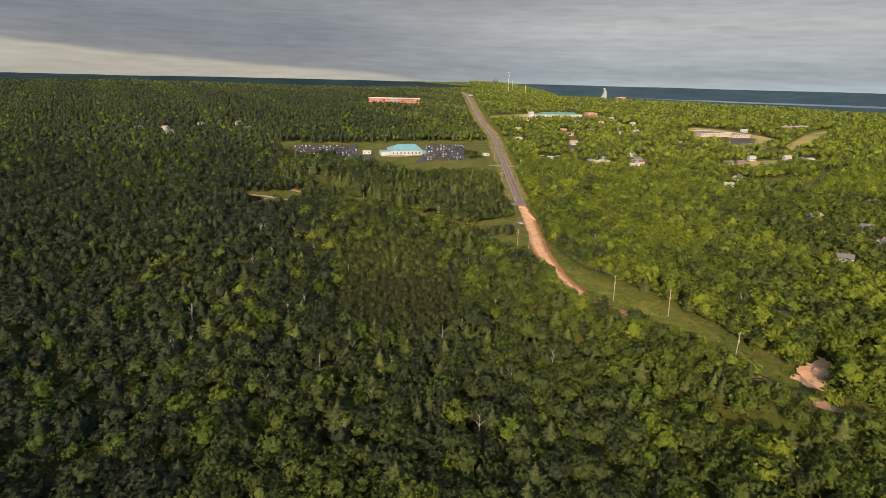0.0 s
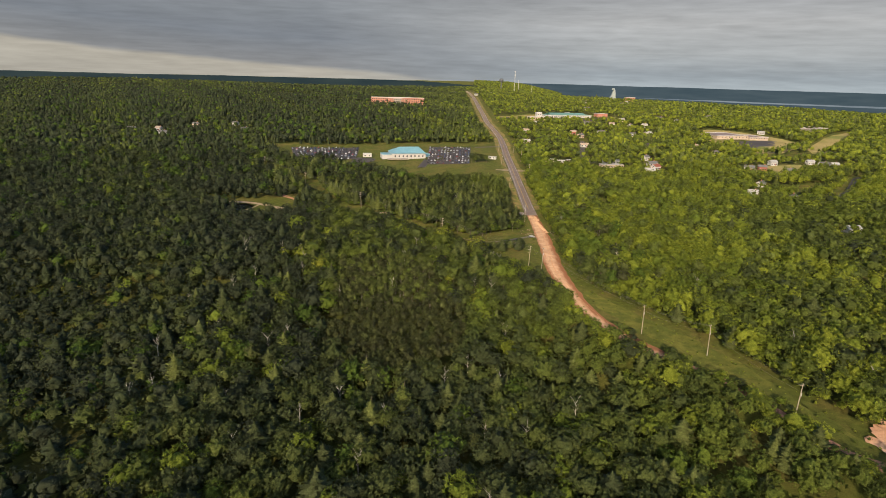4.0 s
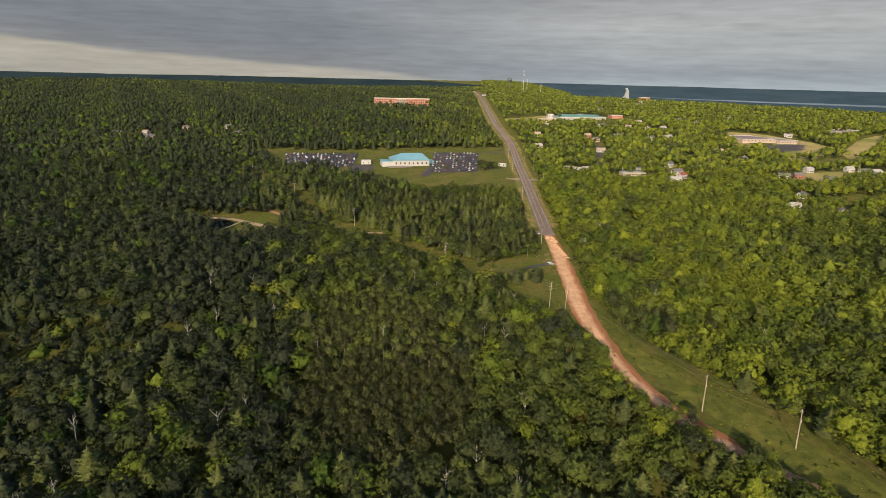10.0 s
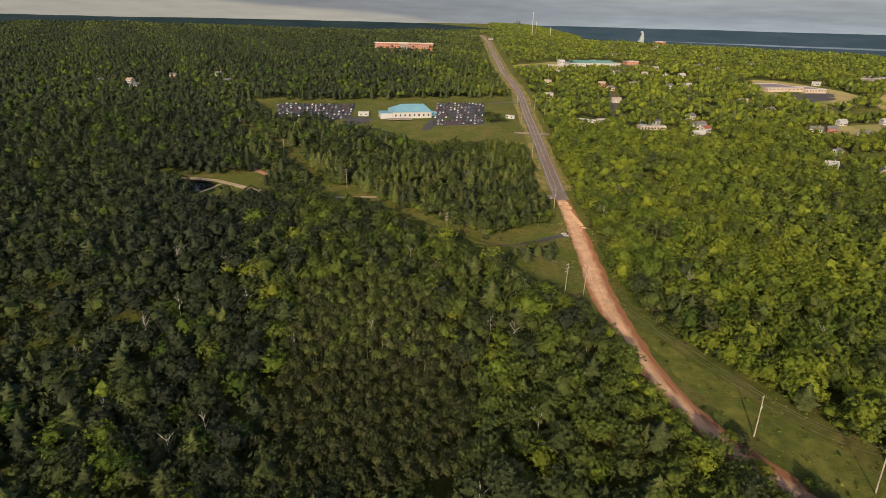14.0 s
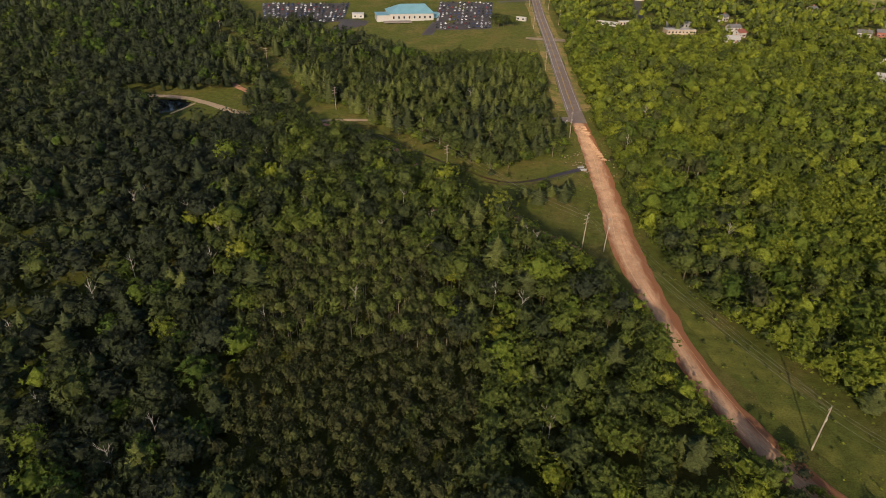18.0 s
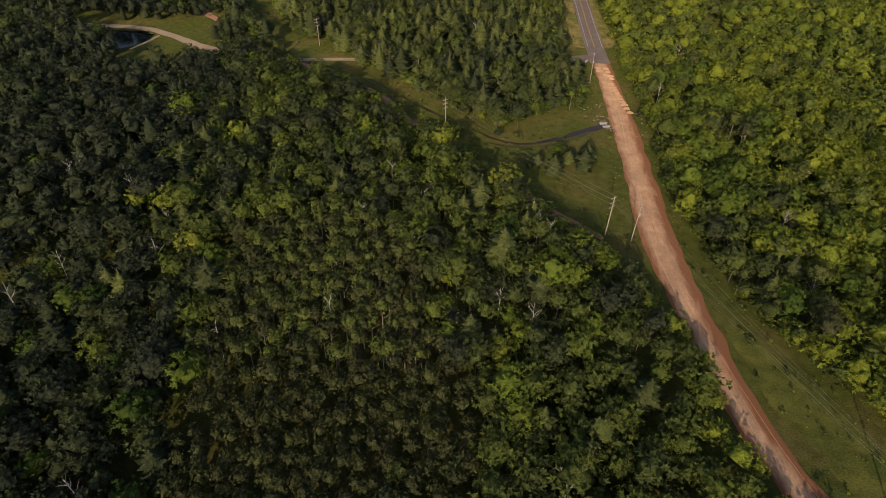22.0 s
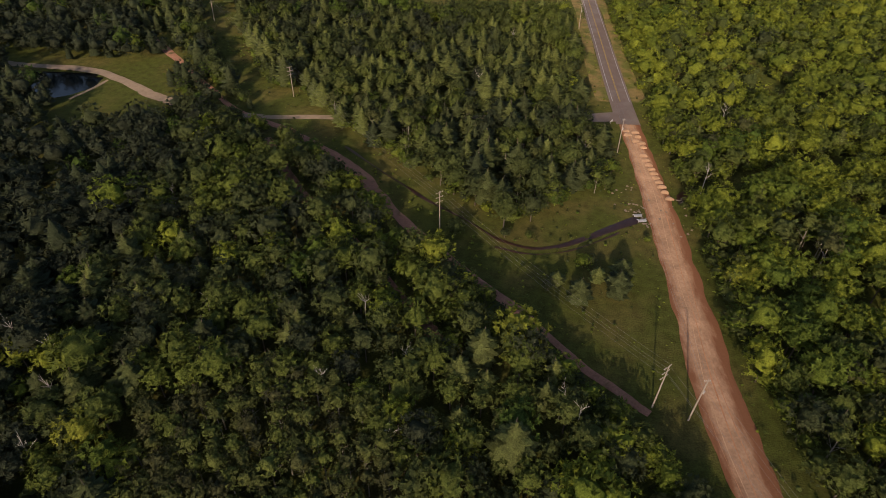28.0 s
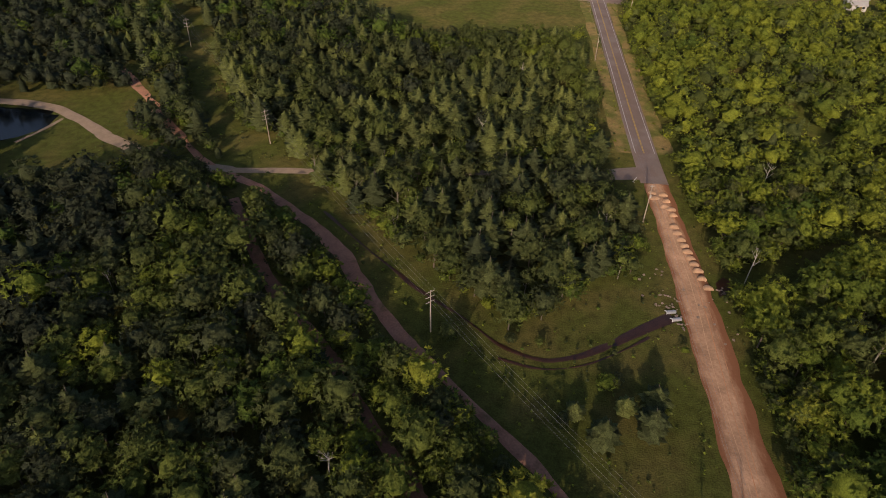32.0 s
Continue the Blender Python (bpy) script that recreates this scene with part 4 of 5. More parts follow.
def sky_colour(t):
    """Overcast with long streaks: a pale clear band low in the west, broken bright cloud in the east."""
    pos = t.nodes.new("ShaderNodeNewGeometry")
    sep = t.nodes.new("ShaderNodeSeparateXYZ")
    t.links.new(pos.outputs["Position"], sep.inputs[0])
    far, _ = noise_at(t, 0.0006, 0.0006, 0.0009, 3)
    tilt = t.nodes.new("ShaderNodeMath")
    tilt.operation = "MULTIPLY_ADD"
    tilt.inputs[1].default_value = 0.075
    t.links.new(sep.outputs["X"], tilt.inputs[0])
    t.links.new(sep.outputs["Z"], tilt.inputs[2])
    wob = t.nodes.new("ShaderNodeMath")
    wob.operation = "MULTIPLY_ADD"
    wob.inputs[1].default_value = 130
    t.links.new(far, wob.inputs[0])
    t.links.new(tilt.outputs[0], wob.inputs[2])
    west = ramp_of(t, wob.outputs[0], 0, 900, [(0.0, (0.33, 0.31, 0.265)), (0.15, (0.35, 0.325, 0.275)), (0.185, (0.20, 0.205, 0.21)), (0.4, (0.15, 0.165, 0.185)), (0.75, (0.20, 0.215, 0.23)), (1.0, (0.19, 0.20, 0.21))])
    east = ramp_of(t, sep.outputs["Z"], 60, 900, [(0.0, (0.31, 0.35, 0.37)), (0.12, (0.25, 0.28, 0.30)), (0.3, (0.31, 0.325, 0.33)), (0.55, (0.34, 0.345, 0.345)), (0.8, (0.25, 0.26, 0.27)), (1.0, (0.25, 0.26, 0.27))])
    side = t.nodes.new("ShaderNodeMapRange")
    side.inputs[1].default_value, side.inputs[2].default_value = -900, 1400
    t.links.new(sep.outputs["X"], side.inputs[0])
    mix = t.nodes.new("ShaderNodeMix")
    mix.data_type = "RGBA"
    t.links.new(side.outputs[0], mix.inputs[0])
    t.links.new(west, mix.inputs[6])
    t.links.new(east, mix.inputs[7])
    f, _ = noise_at(t, 0.0035, 0.0035, 0.034, 8, (3, 1, 2))
    g, _ = noise_at(t, 0.0007, 0.0007, 0.0065, 4, (9, 4, 1))
    add = t.nodes.new("ShaderNodeMath")
    add.operation = "ADD"
    t.links.new(f, add.inputs[0])
    t.links.new(g, add.inputs[1])
    lo = t.nodes.new("ShaderNodeMapRange")
    lo.inputs[1].default_value, lo.inputs[2].default_value, lo.inputs[3].default_value, lo.inputs[4].default_value = 0.7, 1.3, 0.86, 1.16
    t.links.new(add.outputs[0], lo.inputs[0])
    mul = t.nodes.new("ShaderNodeVectorMath")
    mul.operation = "SCALE"
    t.links.new(mix.outputs[2], mul.inputs[0])
    t.links.new(lo.outputs[0], mul.inputs["Scale"])
    return mul.outputs[0]


# distance haze is painted into the glowing land and wood colours
def hazy_land(t):
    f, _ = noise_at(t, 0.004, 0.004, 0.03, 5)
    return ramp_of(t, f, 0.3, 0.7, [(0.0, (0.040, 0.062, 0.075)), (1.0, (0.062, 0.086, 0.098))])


def hazy_wood(t):
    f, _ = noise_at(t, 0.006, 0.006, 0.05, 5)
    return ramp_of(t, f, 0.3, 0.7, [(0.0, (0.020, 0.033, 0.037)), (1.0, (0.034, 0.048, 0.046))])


# the bay's sky brightness is painted as its own glow
def bay_glow(t):
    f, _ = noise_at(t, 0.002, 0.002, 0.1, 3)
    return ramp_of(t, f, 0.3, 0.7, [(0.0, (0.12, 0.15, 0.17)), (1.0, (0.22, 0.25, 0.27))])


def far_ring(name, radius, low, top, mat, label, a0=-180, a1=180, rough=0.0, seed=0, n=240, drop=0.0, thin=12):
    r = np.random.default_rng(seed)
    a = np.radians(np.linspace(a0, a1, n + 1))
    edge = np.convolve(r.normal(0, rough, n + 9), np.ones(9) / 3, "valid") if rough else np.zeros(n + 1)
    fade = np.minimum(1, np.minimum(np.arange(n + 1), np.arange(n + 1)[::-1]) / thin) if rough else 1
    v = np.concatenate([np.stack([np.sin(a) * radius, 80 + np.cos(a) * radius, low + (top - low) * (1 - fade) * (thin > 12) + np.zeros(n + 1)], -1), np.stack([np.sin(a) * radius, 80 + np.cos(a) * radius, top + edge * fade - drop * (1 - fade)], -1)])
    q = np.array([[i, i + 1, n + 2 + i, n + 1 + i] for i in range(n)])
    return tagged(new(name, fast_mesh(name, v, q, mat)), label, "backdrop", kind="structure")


far_ring("backdrop_sky", 4860, -400, 1150, glow("overcast_sky", sky_colour), "grey overcast sky with long streaks of cloud", n=96)
# these three rings glow: distance haze and water brightness are painted in
far_ring("backdrop_shore", 4720, -420, 77, glow("hazy_shore", hazy_land), "wooded shore across the bay, dark blue with painted haze", 4, 100, 0.9, 3)
far_ring("backdrop_bay", 4690, -13, -3, glow("bay_glow", bay_glow), "glowing pale strip of the distant bay", 17, 50, 0.7, 5, thin=70)
far_ring("backdrop_hills", 2600, -100, 90.6, glow("hazy_hills", hazy_wood), "dark wooded hills along the horizon, bluish with painted haze", -110, 4, 0.8, 9, drop=16)

# ---- poles and wires ----
def pole_proto(cross):
    t = thing("utility_pole", pose(0, 0, -300), "tall weathered wooden utility pole with bare crossarms" if cross > 1 else "tall weathered wooden utility pole carrying thin wires", "utility pole", "poles of the power line")
    part("shaft", rod(bmesh.new(), (0, 0, -1), (0, 0, 14), 0.21, 0.13, 8), WOODP, t)
    for i in range(cross):
        z = 13.3 - i * 1.6
        w = 1.3 if cross > 1 else 0.7
        part("crossarm", box(bmesh.new(), -w, 0.12, z - 0.08, w, 0.26, z + 0.08, 0.02), WOODP, t)
        for x in (-w * 0.9, w * 0.9, -w * 0.35, w * 0.35):
            part("insulator", rod(bmesh.new(), (x, 0.19, z + 0.08), (x, 0.19, z + 0.32), 0.06, 0.04, 6), INSUL, t)
    bm = bmesh.new()
    rod(bm, (0.28, 0, 9.4), (0.28, 0, 10.3), 0.22, 0.22, 8)
    if cross == 1:
        part("transformer", bm, INSUL, t)
    else:
        bm.free()
    return t


POLE_ONE, POLE_MANY = pole_proto(1), pole_proto(3)
LINE_A = [(127.2, 216.5, 12), (118.7, 265.2, 30), (98.3, 286.5, 35), (68.2, 376.8, 5), (75.3, 499, 0), (79, 636, 0), (84, 770, 0), (90, 870, 0)]
LINE_B = [(61, 380, 38), (10, 443, 38), (-58, 538, 38), (-125, 632, 38), (-190, 724, 38)]
for proto, line in ((POLE_ONE, LINE_A), (POLE_MANY, LINE_B)):
    for n, (px, py, a) in enumerate(line):
        m = pose(px, py, hz(px, py), (0.8, -1.2, 0.5)[n % 3], (1.5, -0.6, -1.4)[n % 3], a)
        if n == 0:
            proto.matrix_basis = m
        else:
            copy_thing(proto, m)
for ex, ey in ((110, 790), (107, 700), (109, 860)):
    copy_thing(POLE_ONE, pose(ex, ey, hz(ex, ey), 1, 1, 0))


def wire(a, b, za, zb, off, sag):
    d = Vector((b[0] - a[0], b[1] - a[1], 0)).normalized()
    s = Vector((d.y, -d.x, 0)) * off
    cu = bpy.data.curves.new("wire", "CURVE")
    cu.dimensions, cu.bevel_depth, cu.bevel_resolution = "3D", 0.022, 0
    sp = cu.splines.new("POLY")
    sp.points.add(12)
    for i, p in enumerate(sp.points):
        f = i / 12
        p.co = (a[0] + (b[0] - a[0]) * f + s.x, a[1] + (b[1] - a[1]) * f + s.y, hz(*a[:2]) * (1 - f) + hz(*b[:2]) * f + za * (1 - f) + zb * f - 4 * sag * f * (1 - f), 1)
    cu.materials.append(WIRE)
    return tagged(new("wire", cu), "thin grey power wire hanging between poles", "wire", "wires of the power line")


for line, rows in ((LINE_A, ((-0.6, 13.6), (0.6, 13.6), (0, 11.2))), (LINE_B, ((-1.2, 13.6), (1.2, 13.6), (-1.2, 12.0), (1.2, 12.0)))):
    for p, q in zip(line, line[1:]):
        for off, z in rows:
            wire(p, q, z, z, off, 1.6)
for off, z in ((-0.8, 13.5), (0.8, 13.5), (0, 12)):
    wire((98.3, 286.5), (61, 380), z, z, off, 1.8)

# ---- the construction site on the dirt road ----
def heap_mesh(seed):
    r = random.Random(seed)
    bm = bmesh.new()
    bmesh.ops.create_icosphere(bm, subdivisions=3, radius=1.0)
    for v in bm.verts:
        f = noise.noise(v.co * 1.7 + Vector((seed, 0, 0))) * 0.22
        v.co = Vector((v.co.x * (1.45 + f), v.co.y * (1.1 + f), max(-0.25, v.co.z) * (0.85 + f)))
        v.co.y -= 0.22 * v.co.x * v.co.x
    me = bpy.data.meshes.new("heap")
    bm.to_mesh(me)
    bm.free()
    me.materials.append(SAND)
    me.polygons.foreach_set("use_smooth", [True] * len(me.polygons))
    return me


HEAPS = [heap_mesh(i) for i in range(5)]
spots = [(82.2, 517), (85.6, 516), (82, 513.5), (85.8, 512), (84.2, 508.5), (86.3, 507), (86, 503.5), (84.6, 497), (84.7, 493.5), (85.2, 490), (85.4, 487), (85.5, 484), (85.7, 481), (86, 478), (86.2, 475), (86.5, 471.5), (87, 467.5)]
for n, (sx, sy) in enumerate(spots):
    ob = new("sand_mound", HEAPS[n % 5])
    ob.matrix_basis = pose(sx, sy, hz(sx, sy) + 0.3, 0, 0, (n * 37) % 25 - 12)
    ob.scale = (0.95 + 0.1 * (n % 3), 1, 0.62 + 0.1 * (n % 4))
    tagged(ob, "low mound of pale orange sand on the dirt road", "sand mound", "sand mounds along the road")


def pipe(x, y, turn):
    t = thing("culvert_pipe", pose(x, y, hz(x, y) + 0.05, 0, 0, turn), "corrugated steel culvert pipe end above the stream", "pipe", "culvert pipes")
    bm = bmesh.new()
    n = 20
    for k in range(9):
        r = 0.62 if k % 2 else 0.56
        ring = [bm.verts.new((k * 0.35, r * math.cos(6.2832 * i / n), r * math.sin(6.2832 * i / n))) for i in range(n)]
        if k:
            for i in range(n):
                bm.faces.new((last[i], last[(i + 1) % n], ring[(i + 1) % n], ring[i]))
        last = ring
    ob = part("barrel", bm, STEEL, t)
    sol = ob.modifiers.new("thick", "SOLIDIFY")
    sol.thickness = 0.06
    bm = bmesh.new()
    for k in range(n):
        a = 6.2832 * k / n
        rod(bm, (0, 0.62 * math.cos(a), 0.62 * math.sin(a)), (0, 0.62 * math.cos(a + 0.32), 0.62 * math.sin(a + 0.32)), 0.07, 0.07, 5)
    part("rim", bm, material("galvanised_rim", (0.75, 0.74, 0.72), 0.5, vary=0.1), t)


pipe(72.6, 456.4, 12)
pipe(73.4, 453.6, 12)
STONES = []
for i in range(4):
    bm = bmesh.new()
    bmesh.ops.create_icosphere(bm, subdivisions=1, radius=0.5)
    r = random.Random(i)
    for v in bm.verts:
        v.co *= r.uniform(0.7, 1.25)
        v.co.z *= 0.65
    me = bpy.data.meshes.new("stone")
    bm.to_mesh(me)
    bm.free()
    me.materials.append(ROCK)
    STONES.append(me)
r = random.Random(8)
for i in range(70):
    cx, cy, sp = ((74, 458, 2.2), (75, 452, 2.0), (73, 461, 2.6), (91, 465, 2.5), (72, 470, 4), (86, 455, 6))[i % 6]
    sx, sy, k = cx + r.gauss(0, sp * 0.6), cy + r.gauss(0, sp), r.uniform(0.35, 1.1)
    ob = new("stone", STONES[i % 4])
    ob.matrix_basis = pose(sx, sy, hz(sx, sy) + (0.28 if abs(sx - 81) < 6 else 0.05), r.uniform(0, 40), r.uniform(0, 40), r.uniform(0, 360))
    ob.scale = (k, k, k)
    tagged(ob, "pale reddish rubble stone beside the culvert", "stone", "rubble stones by the culvert")
patch("sump", [(89.5, 464), (93, 467), (95, 471), (93, 473), (90, 470)], STREAM, 0.12, "dark pool at the outlet of the culvert", "pool")
sign = thing("road_barrier", pose(77.6, 524.6, hz(77.6, 524.6) + 0.05, 0, 0, 55), "white striped barrier board closing the lane", "barrier")
part("board", box(bmesh.new(), -1.1, -0.03, 0.55, 1.1, 0.03, 1.15, 0.02), material("barrier_white", (0.8, 0.78, 0.76), 0.6, vary=0.08), sign)
for bx in (-0.9, 0.9):
    part("leg", rod(bmesh.new(), (bx, 0, 0), (bx, 0, 0.6), 0.05, 0.05, 6), STEEL, sign)
    part("foot", box(bmesh.new(), bx - 0.05, -0.45, -0.02, bx + 0.05, 0.45, 0.06), STEEL, sign)

# ---- trees that stand alone ----
plant("bright", 31, 394, 1.22, 40, 1, 1.35, "full bright green maple standing alone beside the track")
plant("bright", 9.5, 423, 1.1, 120, 2, 1.3, "bright yellow-green maple at the edge of the track")
plant("hardwood", 3, 426, 1.0, 10, 3, 1.15, "brownish-green broadleaf tree beside the track")
for n, (tx, ty, ts) in enumerate(((48.6, 413.5, 0.74), (59.5, 416.5, 0.8), (62, 424, 0.66), (55, 422, 0.5), (43.5, 420, 0.45))):
    plant("pine", tx, ty, ts, n * 50, n % 5, 1.5, "short full young pine in the grassy clearing")
for n, (tx, ty, ts) in enumerate(((52, 428.6, 0.42), (54.5, 430, 0.34), (37.5, 441, 0.26), (64, 424, 0.3), (15, 441, 0.5), (66, 472, 0.55), (70, 483, 0.5), (41, 418, 0.3), (30, 441, 0.3))):
    plant("hardwood" if n % 3 else "maple", tx, ty, ts * 1.15, n * 50, n % 5, 1.35, "small bushy tree in the grassy clearing", ts * 2.6)
for n, (tx, ty, ts) in enumerate(((-74, 381, 1.05), (-60, 364, 1.05), (-84, 383, 0.95), (13, 357, 0.9), (18, 366, 0.85), (27, 333, 0.95), (-72, 328, 1.0), (92, 420, 1.0), (97, 500, 1.15))):
    plant("bright", tx, ty, ts, n * 70, n % 5, 1.2, "bright yellow-green maple among darker crowns")
for n, (tx, ty, ts) in enumerate(((-57, 254, 1.35), (-47, 273, 1.3), (-32.5, 252.5, 1.4), (-22, 262, 1.35), (-17, 231, 1.3), (-86, 313, 1.2), (-61, 284, 1.2), (-6, 245, 1.25), (-100, 262, 1.3), (30, 228, 1.2))):
    plant("pine", tx, ty, ts, n * 40, n % 5, 1.0, "tall dark white pine rising above the broadleaf crowns")
plant("bright", -27, 516.6, 0.35, 10, 2, 1.1, "small orange-leaved tree beside the gravel lane")
for n in range(34):
    ty = 200 + n * 2.6 + (n * 37 % 11) * 0.5
    tx = float(np.interp(ty, [c[1] for c in DIRT_LINE], [c[0] for c in DIRT_LINE])) + ((n * 53) % 17) * 0.55 - 3.2
    plant(("maple", "hardwood", "bright", "hardwood")[n % 4], tx, ty, 0.2 + 0.025 * (n * 29 % 9), n * 71, n % 5, 1.5, "bushy shrub growing over the old dirt road", 0.6)
r = random.Random(21)
for i in range(16):
    ty = 200 + i * 9
    tx = np.interp(ty, [c[1] for c in DIRT_LINE], [c[0] for c in DIRT_LINE]) + r.uniform(-9, -5)
    plant("bright" if i % 2 else "maple", float(tx), float(ty), r.uniform(0.3, 0.62), r.uniform(0, 360), i % 5, 1.25, "yellowing young tree on the bank of the dirt road", 0.8)


def dead_tree(x, y, s, seed):
    r = random.Random(seed)
    t = thing("dead_tree", pose(x, y, hz(x, y), 0, 0, r.uniform(0, 360)), "bare grey-white dead tree among the green crowns", "dead tree", "dead trees in the wood")
    t.scale = (s, s, s)
    bm = bmesh.new()
    rod(bm, (0, 0, -0.5), (0.2, 0.1, 8), 0.18, 0.13, 6)
    rod(bm, (0.2, 0.1, 8), (0.1, -0.2, 12.8), 0.1, 0.03, 5)
    part("trunk", bm, PALE_BARK, t)
    for i in range(7):
        a, h = i * 2.3 + r.uniform(0, 1), r.uniform(6.5, 11.5)
        ln = r.uniform(0.7, 1.9)
        bm = bmesh.new()
        tip = Vector((math.cos(a) * ln, math.sin(a) * ln, h + ln * 1.3))
        rod(bm, (0.15, 0, h), tip, 0.075, 0.03, 4)
        rod(bm, Vector((0.15, 0, h)).lerp(tip, 0.55), tip + Vector((r.uniform(-1, 1), r.uniform(-1, 1), 0.8)), 0.045, 0.02, 3)
        part("limb", bm, PALE_BARK, t)


for n, (dx, dy, ds) in enumerate(((56, 228, 1.15), (-44, 333, 0.95), (27, 348, 0.95), (35, 322, 1.0), (-70, 372, 0.9), (112, 378, 1.0), (118, 398, 0.95), (38, 300, 1.0), (-46, 400, 0.8), (20, 268, 1.0), (48, 262, 0.9), (-12, 232, 1.0), (-95, 300, 1.0), (-72, 240, 1.0), (98, 470, 1.0), (150, 260, 1.0), (165, 235, 0.9), (140, 330, 1.0), (5, 385, 0.9), (-110, 400, 1.0), (22, 540, 1.0), (40, 600, 0.95), (120, 520, 1.0), (-75, 450, 0.8))):
    dead_tree(dx, dy, ds, n)
r = random.Random(5)
for n in range(34):
    dx, dy = r.uniform(-120, 45), r.uniform(175, 400)
    if not open_here(np.array([dx]), np.array([dy]))[0]:
        dead_tree(dx, dy, r.uniform(0.9, 1.12), 100 + n)

# leafy skirts at the edges of the woods, joined
rng3 = np.random.default_rng(41)
ex, ey = rng3.uniform(-120, 175, 26000), rng3.uniform(160, 720, 26000)
rim = np.zeros(len(ex), bool)
for dx, dy in ((3.6, 0), (-3.6, 0), (0, 3.6), (0, -3.6)):
    rim |= open_here(ex + dx, ey + dy)
rim &= ~open_here(ex, ey)
ex, ey = ex[rim], ey[rim]
es = np.clip(rng3.normal(0.46, 0.13, len(ex)), 0.2, 0.8)
for i in (0, 1):
    mm = (rng3.uniform(0, 1, len(ex)) < 0.55) == (i == 0)
    grow("thicket", "leafy green thicket along the edge of the wood", i, 1, ex[mm], ey[mm], es[mm], 1.45, rng3)

# low growth in the grass, joined
rng2 = np.random.default_rng(77)
ux, uy = rng2.uniform(-130, 160, 16000), rng2.uniform(170, 740, 16000)
ok = open_here(ux, uy) & (near_line(ux, uy, DIRT_LINE) > 6.2) & (near_line(ux, uy, PAVED_LINE) > 6.5) & (near_line(ux, uy, RED_TRACK) > 3.2) & (near_line(ux, uy, POND_ROAD) > 3.2) & (near_line(ux, uy, TRACK_2) > 2.4) & (near_line(ux, uy, [(82, 529), (-66, 519)]) > 4.2) & (near_line(ux, uy, STREAM_LINE) > 1.2) & ~inside(ux, uy, FIELD)
ux, uy = ux[ok], uy[ok]
us = rng2.gamma(1.5, 0.028, len(ux)) + 0.025
for i in (0, 1):
    mm = (np.arange(len(ux)) % 2) == i
    grow("undergrowth", "low green and yellowing weeds in the grass", i, 2, ux[mm], uy[mm], us[mm], 1.6, rng2)

# ---- buildings ----
PAINT = {"white": (0.48, 0.465, 0.44), "tan": (0.48, 0.38, 0.29), "grey": (0.30, 0.29, 0.29), "red": (0.34, 0.12, 0.085)}
WALL = {k: material(k + "_siding", c, 0.75, vary=0.1, scale=0.5, fine=3) for k, c in PAINT.items()}
ROOF = {k: material(k + "_shingles", tuple(v * (0.55 if k == "grey" else 0.85) for v in c), 0.85, vary=0.2, scale=0.6, fine=4) for k, c in PAINT.items()}
GLASS = material("window_glass", (0.03, 0.035, 0.04), 0.12, vary=0.1, spec=0.5)
TRIM = material("white_trim", (0.56, 0.55, 0.53), 0.6, vary=0.06)
BRICK = material("red_brick_wall", (0.42, 0.19, 0.13), 0.85, vary=0.2, scale=0.3, fine=2)
CONCRETE = material("pale_concrete", (0.29, 0.25, 0.21), 0.85, vary=0.15, scale=0.3, fine=2)


def gable(bm, w, d, h, rise, over=0.5, thick=0.25):
    """A pitched roof of two slabs and closed ends."""
    for s in (-1, 1):
        a = [bm.verts.new(p) for p in ((-w / 2 - over, s * (d / 2 + over), h - 0.2), (w / 2 + over, s * (d / 2 + over), h - 0.2), (w / 2 + over, 0, h + rise), (-w / 2 - over, 0, h + rise))]
        b = [bm.verts.new(v.co + Vector((0, 0, thick))) for v in a]
        bm.faces.new(a)
        bm.faces.new(b)
        for i in range(4):
            bm.faces.new((a[i], a[(i + 1) % 4], b[(i + 1) % 4], b[i]))
    bmesh.ops.recalc_face_normals(bm, faces=bm.faces[:])
    return bm


def window(parent, x, y, z, w, h, along, frame_mat=None):
    """A framed pane on a wall that runs along x or y."""
    bm = bmesh.new()
    e = 0.06
    if along == "x":
        box(bm, x - w / 2 - 0.1, y - e, z - 0.1, x + w / 2 + 0.1, y + e, z + h + 0.1)
    else:
        box(bm, x - e, y - w / 2 - 0.1, z - 0.1, x + e, y + w / 2 + 0.1, z + h + 0.1)
    f = part("window", bm, frame_mat or TRIM, parent)
    bm = bmesh.new()
    e = 0.09
    if along == "x":
        box(bm, x - w / 2, y - e, z, x + w / 2, y + e, z + h)
    else:
        box(bm, x - e, y - w / 2, z, x + e, y + w / 2, z + h)
    part("pane", bm, GLASS, f)


